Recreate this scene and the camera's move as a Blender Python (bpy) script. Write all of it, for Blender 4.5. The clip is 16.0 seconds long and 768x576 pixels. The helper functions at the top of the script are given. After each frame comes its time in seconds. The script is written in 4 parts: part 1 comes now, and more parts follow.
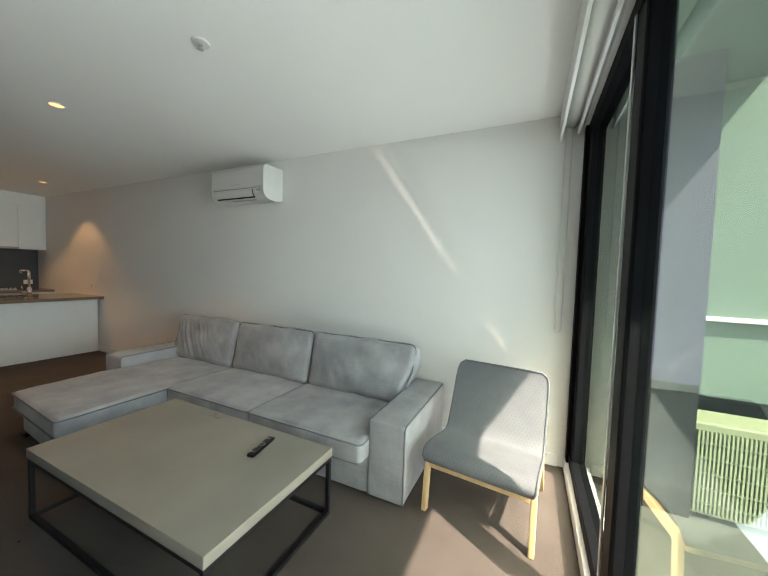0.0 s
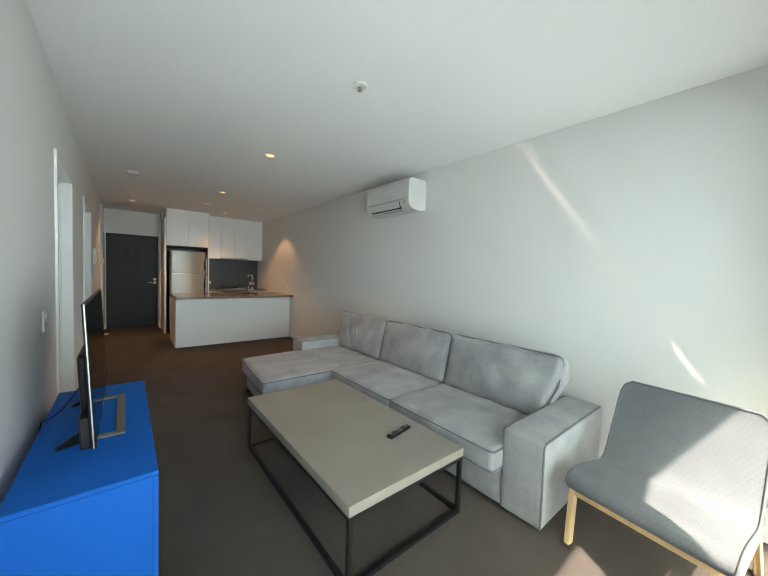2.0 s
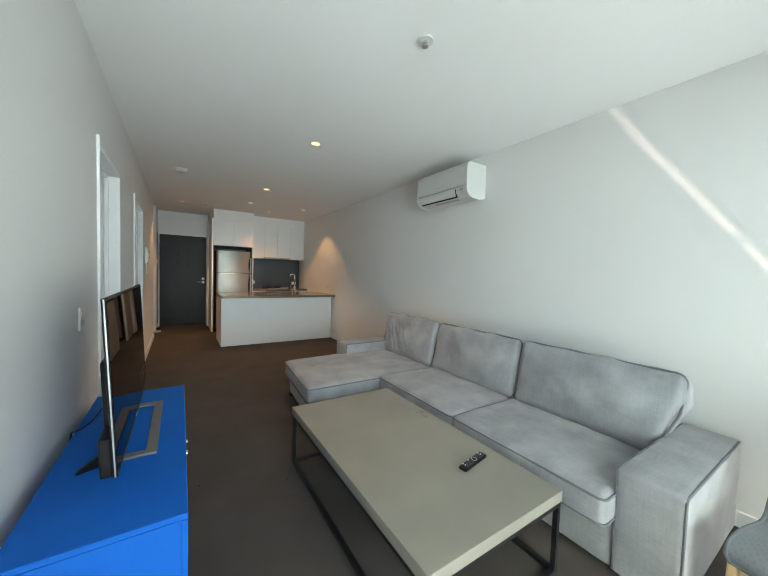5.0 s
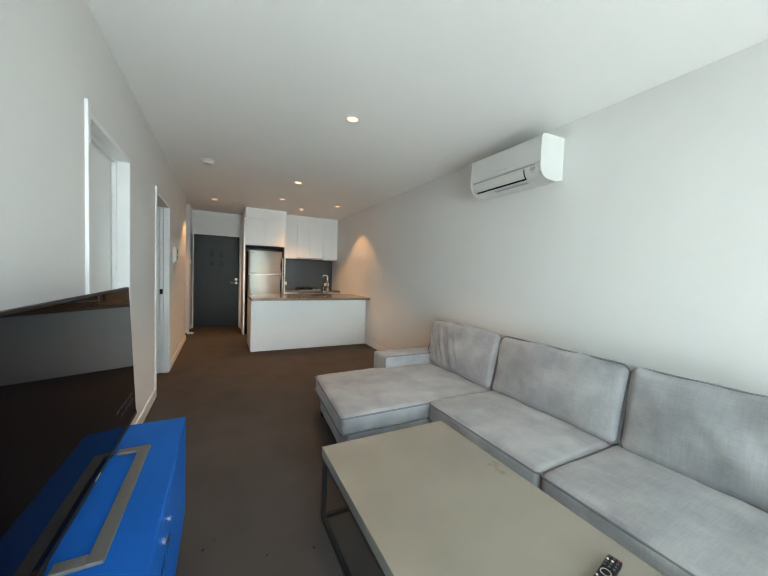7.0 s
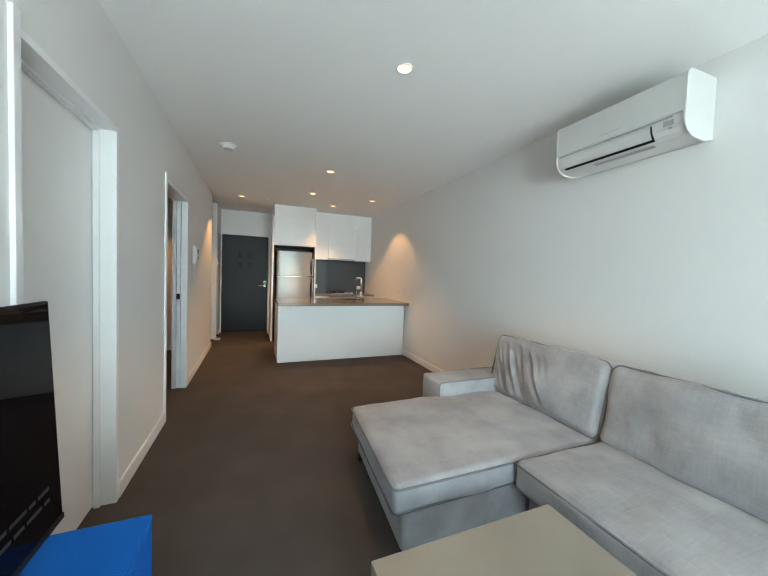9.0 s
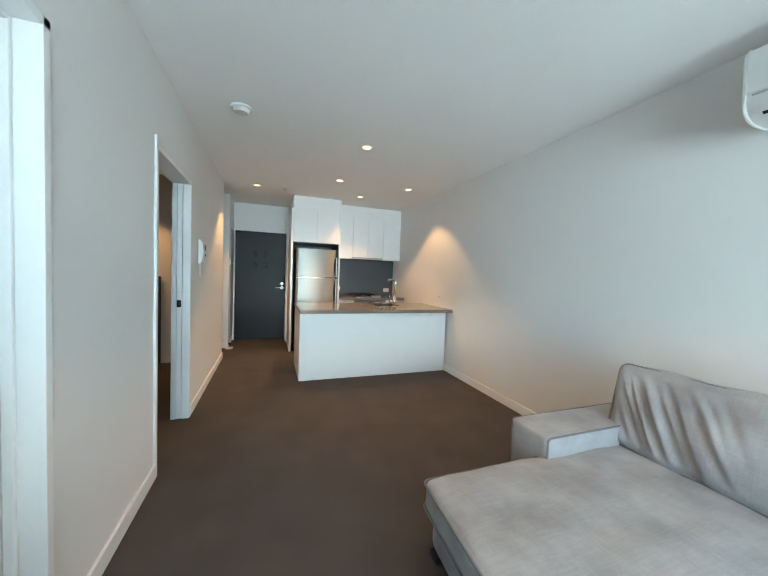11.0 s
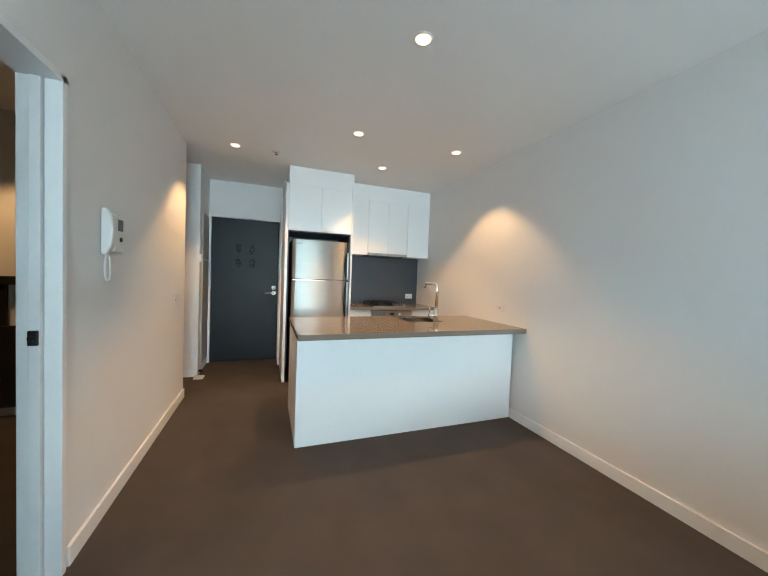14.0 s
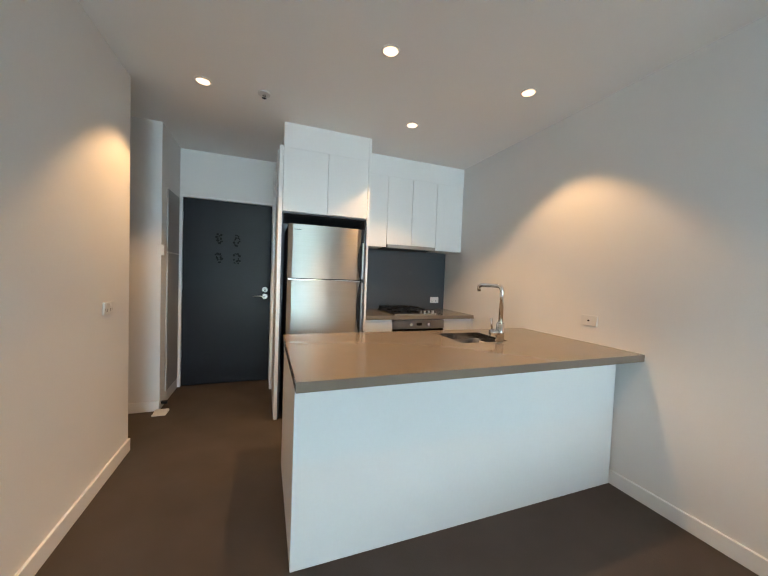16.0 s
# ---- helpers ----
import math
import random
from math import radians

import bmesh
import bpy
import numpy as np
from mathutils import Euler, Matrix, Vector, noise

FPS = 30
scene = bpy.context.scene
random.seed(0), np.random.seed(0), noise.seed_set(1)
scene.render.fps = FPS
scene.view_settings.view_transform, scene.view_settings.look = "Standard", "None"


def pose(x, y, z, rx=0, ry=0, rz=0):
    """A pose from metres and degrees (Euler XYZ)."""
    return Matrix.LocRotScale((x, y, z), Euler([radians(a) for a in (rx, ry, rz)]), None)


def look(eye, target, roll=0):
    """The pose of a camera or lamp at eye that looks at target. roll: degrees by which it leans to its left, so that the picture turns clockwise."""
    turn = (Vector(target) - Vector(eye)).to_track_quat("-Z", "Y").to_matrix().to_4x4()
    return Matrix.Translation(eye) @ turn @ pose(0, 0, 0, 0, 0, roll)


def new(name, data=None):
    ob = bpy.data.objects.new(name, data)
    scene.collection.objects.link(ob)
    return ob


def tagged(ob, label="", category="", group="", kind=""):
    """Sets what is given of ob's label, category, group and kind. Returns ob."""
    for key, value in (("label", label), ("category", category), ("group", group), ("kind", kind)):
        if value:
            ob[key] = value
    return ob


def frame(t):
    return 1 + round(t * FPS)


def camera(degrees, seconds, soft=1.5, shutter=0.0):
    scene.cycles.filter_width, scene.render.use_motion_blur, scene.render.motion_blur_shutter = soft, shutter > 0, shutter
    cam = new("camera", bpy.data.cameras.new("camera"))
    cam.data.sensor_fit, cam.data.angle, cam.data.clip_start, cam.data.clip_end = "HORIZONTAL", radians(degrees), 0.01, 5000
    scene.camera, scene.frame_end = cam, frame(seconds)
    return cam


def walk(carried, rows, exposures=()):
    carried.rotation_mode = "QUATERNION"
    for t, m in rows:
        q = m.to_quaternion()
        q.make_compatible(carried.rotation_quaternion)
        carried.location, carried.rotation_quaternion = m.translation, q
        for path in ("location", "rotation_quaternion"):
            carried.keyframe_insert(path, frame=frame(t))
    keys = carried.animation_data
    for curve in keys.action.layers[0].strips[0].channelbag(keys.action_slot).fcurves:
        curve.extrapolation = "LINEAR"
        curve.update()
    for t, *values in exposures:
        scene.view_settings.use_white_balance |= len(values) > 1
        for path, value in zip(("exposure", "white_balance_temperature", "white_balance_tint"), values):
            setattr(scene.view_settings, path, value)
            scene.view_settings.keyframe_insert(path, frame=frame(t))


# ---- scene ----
cam = camera(101.1, 16.0, soft=1.2)
PATH = [
    (0, (-0.558, 0.507, 1.387), (-1.4, 2.318, 1.293), 1.9),
    (0.5, (-0.549, 0.49, 1.383), (-1.655, 2.154, 1.29), 1.9),
    (1, (-0.529, 0.487, 1.379), (-1.836, 1.998, 1.288), 1.8),
    (1.5, (-0.504, 0.482, 1.375), (-1.956, 1.854, 1.285), 1.9),
    (2, (-0.47, 0.479, 1.37), (-2.015, 1.746, 1.281), 1.9),
    (2.5, (-0.42, 0.482, 1.365), (-2.019, 1.679, 1.276), 1.9),
    (3, (-0.394, 0.473, 1.341), (-2.015, 1.642, 1.253), 2.0),
    (3.5, (-0.451, 0.468, 1.325), (-2.088, 1.613, 1.233), 2.0),
    (6, (-1.068, 0.644, 1.32), (-2.803, 1.636, 1.238), 1.9),
    (6.5, (-1.17, 0.682, 1.314), (-2.94, 1.61, 1.231), 2.0),
    (7, (-1.364, 0.722, 1.313), (-3.142, 1.633, 1.227), 2.0),
    (7.5, (-1.52, 0.753, 1.33), (-3.3, 1.66, 1.248), 2.0),
    (8, (-1.704, 0.802, 1.32), (-3.496, 1.686, 1.237), 1.9),
    (8.5, (-1.868, 0.849, 1.322), (-3.696, 1.656, 1.24), 2.0),
    (9, (-2.041, 0.844, 1.313), (-3.895, 1.591, 1.233), 2.0),
    (9.5, (-2.261, 0.81, 1.316), (-4.122, 1.536, 1.236), 2.0),
    (12, (-3.323, 0.791, 1.317), (-5.21, 1.449, 1.236), 2.1),
    (12.5, (-3.556, 0.856, 1.327), (-5.443, 1.516, 1.249), 2.1),
    (13, (-3.811, 0.874, 1.319), (-5.694, 1.545, 1.239), 2.1),
    (13.5, (-4.091, 0.884, 1.33), (-5.971, 1.561, 1.256), 2.1),
    (14, (-4.384, 0.92, 1.303), (-6.26, 1.609, 1.232), 2.2),
    (14.5, (-4.671, 0.965, 1.299), (-6.548, 1.652, 1.231), 2.2),
    (15, (-4.933, 0.963, 1.282), (-6.811, 1.65, 1.219), 2.3),
    (15.5, (-5.173, 0.971, 1.279), (-7.048, 1.663, 1.216), 2.2),
    (16, (-5.418, 1.007, 1.287), (-7.289, 1.709, 1.212), 2.2),
]
EXPOSURES = [(0.0, 1.82, 7800, 22), (0.5, 1.98, 7750, 22), (1.5, 2.04, 7600, 22), (3.5, 2.05, 7350, 22), (7.0, 2.62, 7450, 23), (9.5, 2.83, 6950, 20), (12.5, 3.22, 6350, 14.5), (16.0, 2.97, 6550, 17.5)]
walk(cam, [(t, look(eye, target, roll)) for t, eye, target, roll in PATH], EXPOSURES)

# ---- world, sun, window light ----
SUN_TO = Vector((0.517, -0.295, 0.803)).normalized()
world = bpy.data.worlds.new("world")
scene.world = world
world.use_nodes = True
wn = world.node_tree
sky = wn.nodes.new("ShaderNodeTexSky")
sky.sky_type = "NISHITA"
sky.sun_disc = False
sky.sun_elevation = math.asin(SUN_TO.z)
sky.sun_rotation = math.atan2(SUN_TO.x, SUN_TO.y)
wn.links.new(sky.outputs[0], wn.nodes["Background"].inputs[0])
wn.nodes["Background"].inputs[1].default_value = 0.14

sun = new("sun", bpy.data.lights.new("sun", "SUN"))
sun.data.energy, sun.data.angle, sun.data.color = 4.3, radians(0.6), (0.97, 0.96, 0.87)
sun.matrix_world = look(SUN_TO * 20, (0, 0, 0))

# sky light in the window's opening
skyglow = new("window_light", bpy.data.lights.new("window_light", "AREA"))
skyglow.data.shape, skyglow.data.size, skyglow.data.size_y = "RECTANGLE", 2.3, 2.0
skyglow.data.energy, skyglow.data.color = 6.6, (0.60, 0.845, 0.99)
skyglow.data.spread = radians(85)
skyglow.matrix_world = look((1.30, 1.35, 1.50), (-6.5, 2.5, 0.9))

# added lamp: sunlight thrown in and up from the bright balcony floor
bounce = new("balcony_bounce_lamp", bpy.data.lights.new("balcony_bounce_lamp", "AREA"))
bounce.data.shape, bounce.data.size, bounce.data.size_y = "RECTANGLE", 2.9, 0.7
bounce.data.energy, bounce.data.color, bounce.data.spread = 5.4, (0.70, 0.87, 1.0), radians(120)
bounce.matrix_world = look((0.75, 1.75, 0.22), (-2.2, 1.75, 1.95))

# added narrow lamps: sunlight thrown up from the polished door track in the sill
for gy, gl, rise, power in ((2.475, 0.42, 0.52, 0.030), (2.885, 0.08, 0.0, 0.04)):
    glint = new("glint_lamp", bpy.data.lights.new("glint_lamp", "AREA"))
    glint.data.shape, glint.data.size, glint.data.size_y = "RECTANGLE", 0.018, gl
    glint.data.energy, glint.data.color, glint.data.spread = power * gl, (1.0, 0.95, 0.86), radians(2.0)
    up = Vector((-0.535, 0.295, 0.765)).normalized()
    zz = -up
    yy = (Vector((0, 1, 0)) - zz * zz.y).normalized()
    xx = yy.cross(zz)
    gm = Matrix((xx, yy, zz)).transposed().to_4x4()
    # the first lamp floats up the beam, clear of the chair
    gm.translation = Vector((-0.31, gy, 0.235)) + up * rise
    glint.matrix_world = gm

CEIL = 2.556
LEFT, RIGHT = 0.130, 3.138          # faces of the long walls
WIN = -0.28                       # inner face of the window wall
LAMPS = [(-3.815, 1.642), (-5.925, 1.652), (-7.133, 1.636), (-7.126, 2.630), (-7.868, 2.122), (-7.905, 0.582)]
LAMP_POWER = 6.8
for lx, ly in LAMPS + [(-7.35, -0.95)]:
    spot = new("downlight_lamp", bpy.data.lights.new("downlight_lamp", "SPOT"))
    spot.data.energy = 6.5 if ly < 0 else 9.0 if ly < 1 else LAMP_POWER
    spot.data.color = (1.0, 0.60, 0.25)
    spot.data.spot_size, spot.data.spot_blend, spot.data.shadow_soft_size = radians(98), 0.35, 0.03
    spot.matrix_world = look((lx, ly, CEIL - 0.015), (lx, ly, 0))


# ---- materials ----
def material(name, color, rough=0.6, metal=0.0, var=0.06, scale=6.0, fine=120.0, bump=0.05, depth=0.002, spec=0.5, stretch=(1, 1, 1), tone=None):
    """Colour varied at two scales, with fine relief."""
    m = bpy.data.materials.new(name)
    m.use_nodes = True
    t = m.node_tree
    b = t.nodes["Principled BSDF"]
    b.inputs["Roughness"].default_value, b.inputs["Metallic"].default_value = rough, metal
    b.inputs["Specular IOR Level"].default_value = spec
    co = t.nodes.new("ShaderNodeTexCoord")
    mp = t.nodes.new("ShaderNodeMapping")
    mp.inputs["Scale"].default_value = stretch
    t.links.new(co.outputs["Object"], mp.inputs[0])
    big = t.nodes.new("ShaderNodeTexNoise")
    big.inputs["Scale"].default_value, big.inputs["Detail"].default_value = scale, 5
    small = t.nodes.new("ShaderNodeTexNoise")
    small.inputs["Scale"].default_value, small.inputs["Detail"].default_value = fine, 3
    for n in (big, small):
        t.links.new(mp.outputs[0], n.inputs["Vector"])
    add = t.nodes.new("ShaderNodeMath")
    add.operation = "ADD"
    t.links.new(big.outputs[0], add.inputs[0])
    t.links.new(small.outputs[0], add.inputs[1])
    ramp = t.nodes.new("ShaderNodeValToRGB")
    lo = [max(0, c * (1 - var)) for c in color]
    hi = [min(1, c * (1 + var)) for c in (tone or color)]
    ramp.color_ramp.elements[0].position, ramp.color_ramp.elements[1].position = 0.3, 0.7
    half = t.nodes.new("ShaderNodeMath")
    half.operation = "MULTIPLY"
    half.inputs[1].default_value = 0.5
    t.links.new(add.outputs[0], half.inputs[0])
    ramp.color_ramp.elements[0].color, ramp.color_ramp.elements[1].color = (*lo, 1), (*hi, 1)
    t.links.new(half.outputs[0], ramp.inputs[0])
    t.links.new(ramp.outputs[0], b.inputs["Base Color"])
    if bump:
        bp = t.nodes.new("ShaderNodeBump")
        bp.inputs["Strength"].default_value, bp.inputs["Distance"].default_value = bump, depth
        t.links.new(small.outputs[0], bp.inputs["Height"])
        t.links.new(bp.outputs[0], b.inputs["Normal"])
    return m


def glowing(name, color, strength):
    m = bpy.data.materials.new(name)
    m.use_nodes = True
    b = m.node_tree.nodes["Principled BSDF"]
    b.inputs["Base Color"].default_value = (*color, 1)
    b.inputs["Emission Color"].default_value = (*color, 1)
    b.inputs["Emission Strength"].default_value = strength
    return m


def glass(name, tint):
    m = bpy.data.materials.new(name)
    m.use_nodes = True
    t = m.node_tree
    t.nodes.remove(t.nodes["Principled BSDF"])
    g = t.nodes.new("ShaderNodeBsdfGlass")
    g.inputs["Color"].default_value, g.inputs["Roughness"].default_value, g.inputs["IOR"].default_value = (*tint, 1), 0.0, 1.5
    t.links.new(g.outputs[0], t.nodes["Material Output"].inputs[0])
    return m


def fabric(name, color):
    """Worn, brushed upholstery: blotches, crosswise streaks and a fine weave."""
    m = bpy.data.materials.new(name)
    m.use_nodes = True
    t = m.node_tree
    b = t.nodes["Principled BSDF"]
    b.inputs["Roughness"].default_value, b.inputs["Specular IOR Level"].default_value = 0.9, 0.2
    b.inputs["Sheen Weight"].default_value, b.inputs["Sheen Roughness"].default_value = 0.25, 0.4
    co = t.nodes.new("ShaderNodeTexCoord")
    total = None
    for stretch, scale, detail, weight in (((1, 1, 1), 5.0, 7, 0.46), ((1, 0.06, 0.06), 150, 3, 0.13), ((0.06, 1, 1), 150, 3, 0.13), ((1, 1, 1), 430, 2, 0.28)):
        mp = t.nodes.new("ShaderNodeMapping")
        mp.inputs["Scale"].default_value = stretch
        n = t.nodes.new("ShaderNodeTexNoise")
        n.inputs["Scale"].default_value, n.inputs["Detail"].default_value = scale, detail
        k = t.nodes.new("ShaderNodeMath")
        k.operation = "MULTIPLY"
        k.inputs[1].default_value = weight
        t.links.new(co.outputs["Object"], mp.inputs[0])
        t.links.new(mp.outputs[0], n.inputs["Vector"])
        t.links.new(n.outputs[0], k.inputs[0])
        if total is None:
            total = k
        else:
            a = t.nodes.new("ShaderNodeMath")
            t.links.new(total.outputs[0], a.inputs[0])
            t.links.new(k.outputs[0], a.inputs[1])
            total = a
    ramp = t.nodes.new("ShaderNodeValToRGB")
    e = ramp.color_ramp.elements
    e[0].position, e[0].color = 0.38, (*[c * 0.74 for c in color], 1)
    e[1].position, e[1].color = 0.63, (color[0] * 1.28, color[1] * 1.24, color[2] * 1.18, 1)
    t.links.new(total.outputs[0], ramp.inputs[0])
    t.links.new(ramp.outputs[0], b.inputs["Base Color"])
    bp = t.nodes.new("ShaderNodeBump")
    bp.inputs["Strength"].default_value, bp.inputs["Distance"].default_value = 0.28, 0.005
    t.links.new(total.outputs[0], bp.inputs["Height"])
    t.links.new(bp.outputs[0], b.inputs["Normal"])
    return m


def sling_fabric():
    """Grey woven sling, pierced by rows of small slits."""
    m = material("sling_fabric", (0.115, 0.128, 0.14), 0.85, var=0.12, scale=14, fine=500, bump=0.3, depth=0.001)
    t = m.node_tree
    b = t.nodes["Principled BSDF"]
    co = t.nodes.new("ShaderNodeUVMap")
    parts = []
    for sx, sy, ox, oy in ((44, 26, 0, 0), (44, 26, 0.5, 0.5)):
        mp = t.nodes.new("ShaderNodeMapping")
        mp.inputs["Scale"].default_value, mp.inputs["Location"].default_value = (sx, sy, 1), (ox, oy, 0)
        fr = t.nodes.new("ShaderNodeVectorMath")
        fr.operation = "FRACTION"
        ce = t.nodes.new("ShaderNodeVectorMath")
        ce.operation = "SUBTRACT"
        ce.inputs[1].default_value = (0.5, 0.5, 0)
        ln = t.nodes.new("ShaderNodeVectorMath")
        ln.operation = "LENGTH"
        t.links.new(co.outputs[0], mp.inputs[0])
        t.links.new(mp.outputs[0], fr.inputs[0])
        t.links.new(fr.outputs[0], ce.inputs[0])
        t.links.new(ce.outputs[0], ln.inputs[0])
        parts.append(ln)
    mn = t.nodes.new("ShaderNodeMath")
    mn.operation = "MINIMUM"
    t.links.new(parts[0].outputs["Value"], mn.inputs[0])
    t.links.new(parts[1].outputs["Value"], mn.inputs[1])
    gt = t.nodes.new("ShaderNodeMath")
    gt.operation = "GREATER_THAN"
    gt.inputs[1].default_value = 0.14
    t.links.new(mn.outputs[0], gt.inputs[0])
    half = t.nodes.new("ShaderNodeMapRange")
    half.inputs["To Min"].default_value = 0.86
    t.links.new(gt.outputs[0], half.inputs[0])
    t.links.new(half.outputs[0], b.inputs["Alpha"])
    return m


PAINT = material("wall_paint", (0.74, 0.73, 0.71), 0.75, var=0.02, scale=1.5, fine=180, bump=0.06)
CEILING = material("ceiling_paint", (0.87, 0.87, 0.85), 0.85, var=0.015, scale=1.2, fine=150, bump=0.05)
GLOSS_WHITE = material("trim_enamel", (0.80, 0.80, 0.79), 0.35, var=0.015, scale=4, fine=90, bump=0.02)
CABINET = material("cabinet_white", (0.80, 0.80, 0.785), 0.33, var=0.015, scale=3, fine=60, bump=0.01)
CARPET = material("carpet", (0.091, 0.078, 0.070), 0.95, var=0.20, scale=3.2, fine=380, bump=0.8, depth=0.006, spec=0.1)
STONE = material("bench_stone", (0.185, 0.156, 0.125), 0.13, var=0.05, scale=9, fine=300, bump=0.01)
CHARCOAL = material("charcoal_paint", (0.0105, 0.012, 0.0165), 0.42, var=0.15, spec=0.24, scale=3, fine=90, bump=0.04)
STEEL = material("stainless_steel", (0.40, 0.395, 0.385), 0.30, 1.0, var=0.05, scale=3, fine=60, bump=0.06, depth=0.001, stretch=(1, 1, 40))
CHROME = material("chrome", (0.75, 0.75, 0.76), 0.08, 1.0, var=0.02, bump=0)
DARK_STEEL = material("dark_metal", (0.012, 0.012, 0.013), 0.45, 0.3, var=0.2, scale=30, fine=200, bump=0.06)
def brushed(m, amount, turn):
    """Stretch the highlights of a metal across its brush lines."""
    t = m.node_tree
    b = t.nodes["Principled BSDF"]
    tg = t.nodes.new("ShaderNodeTangent")
    tg.direction_type, tg.axis = "RADIAL", "Z"
    t.links.new(tg.outputs[0], b.inputs["Tangent"])
    b.inputs["Anisotropic"].default_value, b.inputs["Anisotropic Rotation"].default_value = amount, turn


FRIDGE_STEEL = material("fridge_steel", (0.35, 0.342, 0.33), 0.42, 1.0, var=0.05, scale=3, fine=60, bump=0.015, depth=0.001, stretch=(1, 1, 40))
brushed(FRIDGE_STEEL, 0.92, 0.25)
SPLASH = material("splashback_glass", (0.060, 0.072, 0.080), 0.22, var=0.05, scale=2, fine=50, bump=0)
BLACK = material("black_plastic", (0.007, 0.007, 0.008), 0.4, spec=0.25, var=0.2, scale=20, fine=200, bump=0.03)
SCREEN = material("screen_glass", (0.003, 0.003, 0.004), 0.02, var=0.1, bump=0, spec=0.3)
SCREEN.node_tree.nodes["Principled BSDF"].inputs["IOR"].default_value = 1.25
BLUE = material("blue_enamel", (0.0, 0.12, 0.49), 0.4, spec=0.04, var=0.05, scale=5, fine=150, bump=0.03)
SOFA = fabric("sofa_fabric", (0.312, 0.322, 0.342))
PIPING = material("sofa_piping", (0.165, 0.17, 0.182), 0.95, var=0.1, scale=30, fine=300, bump=0.2)
CONCRETE = material("table_concrete", (0.268, 0.248, 0.21), 0.38, var=0.20, scale=2.2, fine=900, bump=0.02, tone=(0.30, 0.272, 0.225))
BIRCH = material("birch", (0.58, 0.40, 0.22), 0.45, var=0.14, scale=4, fine=40, bump=0.05, stretch=(6, 6, 0.6))
SLING = sling_fabric()
EDGE = material("sling_edge", (0.095, 0.107, 0.118), 0.8, var=0.1, scale=40, fine=300, bump=0.2)
PLASTIC = material("white_plastic", (0.70, 0.695, 0.67), 0.38, var=0.02, scale=10, fine=120, bump=0.01)
GREY_PANEL = material("hatch_grey", (0.36, 0.36, 0.355), 0.5, var=0.04, scale=3, fine=90, bump=0.02)
SILVER = material("satin_silver", (0.50, 0.50, 0.49), 0.35, 1.0, var=0.05, bump=0.02)
FRAME = material("window_frame_black", (0.0035, 0.004, 0.005), 0.5, 0.0, var=0.15, spec=0.06, scale=10, fine=120, bump=0.02)
BLIND = material("blind_cloth", (0.75, 0.74, 0.70), 0.8, var=0.03, scale=20, fine=400, bump=0.1)
GLASS = glass("window_glass", (0.86, 0.95, 0.905))
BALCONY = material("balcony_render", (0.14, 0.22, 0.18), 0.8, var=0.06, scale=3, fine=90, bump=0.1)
CLADDING = material("balcony_cladding", (0.075, 0.070, 0.125), 0.5, var=0.08, scale=4, fine=80, bump=0.04)
PAVER = material("balcony_paver", (0.085, 0.092, 0.08), 0.8, var=0.12, scale=6, fine=120, bump=0.1)
HEADBOARD = material("dark_stained_wood", (0.012, 0.010, 0.009), 0.45, var=0.25, scale=5, fine=60, bump=0.04)
LIGHT = glowing("lamp_glow", (1.0, 0.62, 0.30), 0.5)
CASING = material("condenser_casing", (0.25, 0.29, 0.18), 0.5, var=0.05, scale=6, fine=90, bump=0.03)
CASING_DARK = material("condenser_coil", (0.10, 0.12, 0.08), 0.6, var=0.1, scale=20, fine=200, bump=0.1)
SCREEN_TEXT = material("screen_text", (0.016, 0.0165, 0.018), 0.6, var=0.05, bump=0)
CASE_WHITE = material("air_conditioner_white", (0.60, 0.60, 0.575), 0.42, var=0.02, scale=8, fine=120, bump=0.01)
PLATE = material("satin_plate", (0.72, 0.72, 0.70), 0.38, 0.6, var=0.03, bump=0)
FOOT = material("foot_metal", (0.20, 0.195, 0.185), 0.45, 0.4, var=0.06, bump=0.02)
DARK_BLUE_GREY = material("dark_blue_grey", (0.085, 0.095, 0.105), 0.5, var=0.05, scale=3, fine=60, bump=0.02)
BOWL = material("sink_steel", (0.28, 0.275, 0.27), 0.27, 1.0, var=0.05, scale=10, fine=80, bump=0.02)
STAIN = material("brown_stain", (0.238, 0.212, 0.168), 0.5, var=0.2, scale=30, fine=200, bump=0.02)
SMUDGE = material("door_smudge", (0.005, 0.0055, 0.007), 0.7, spec=0.12, var=0.3, scale=60, fine=300, bump=0.1)

# ---- helpers of this scene ----
BASE = {}


def box(bm, x0, x1, y0, y1, z0, z1, bev=0.0, seg=2):
    if x0 > x1: x0, x1 = x1, x0
    if y0 > y1: y0, y1 = y1, y0
    if z0 > z1: z0, z1 = z1, z0
    m = Matrix.Translation(((x0 + x1) / 2, (y0 + y1) / 2, (z0 + z1) / 2)) @ Matrix.Diagonal((x1 - x0, y1 - y0, z1 - z0, 1))
    made = bmesh.ops.create_cube(bm, size=1, matrix=m)["verts"]
    if bev:
        edges = list({e for v in made for e in v.link_edges})
        bmesh.ops.bevel(bm, geom=edges, offset=bev, segments=seg, affect="EDGES", profile=0.5)
    return bm


def boxes(*sizes, bev=0.0):
    bm = bmesh.new()
    for s in sizes:
        box(bm, *s, bev=bev)
    return bm


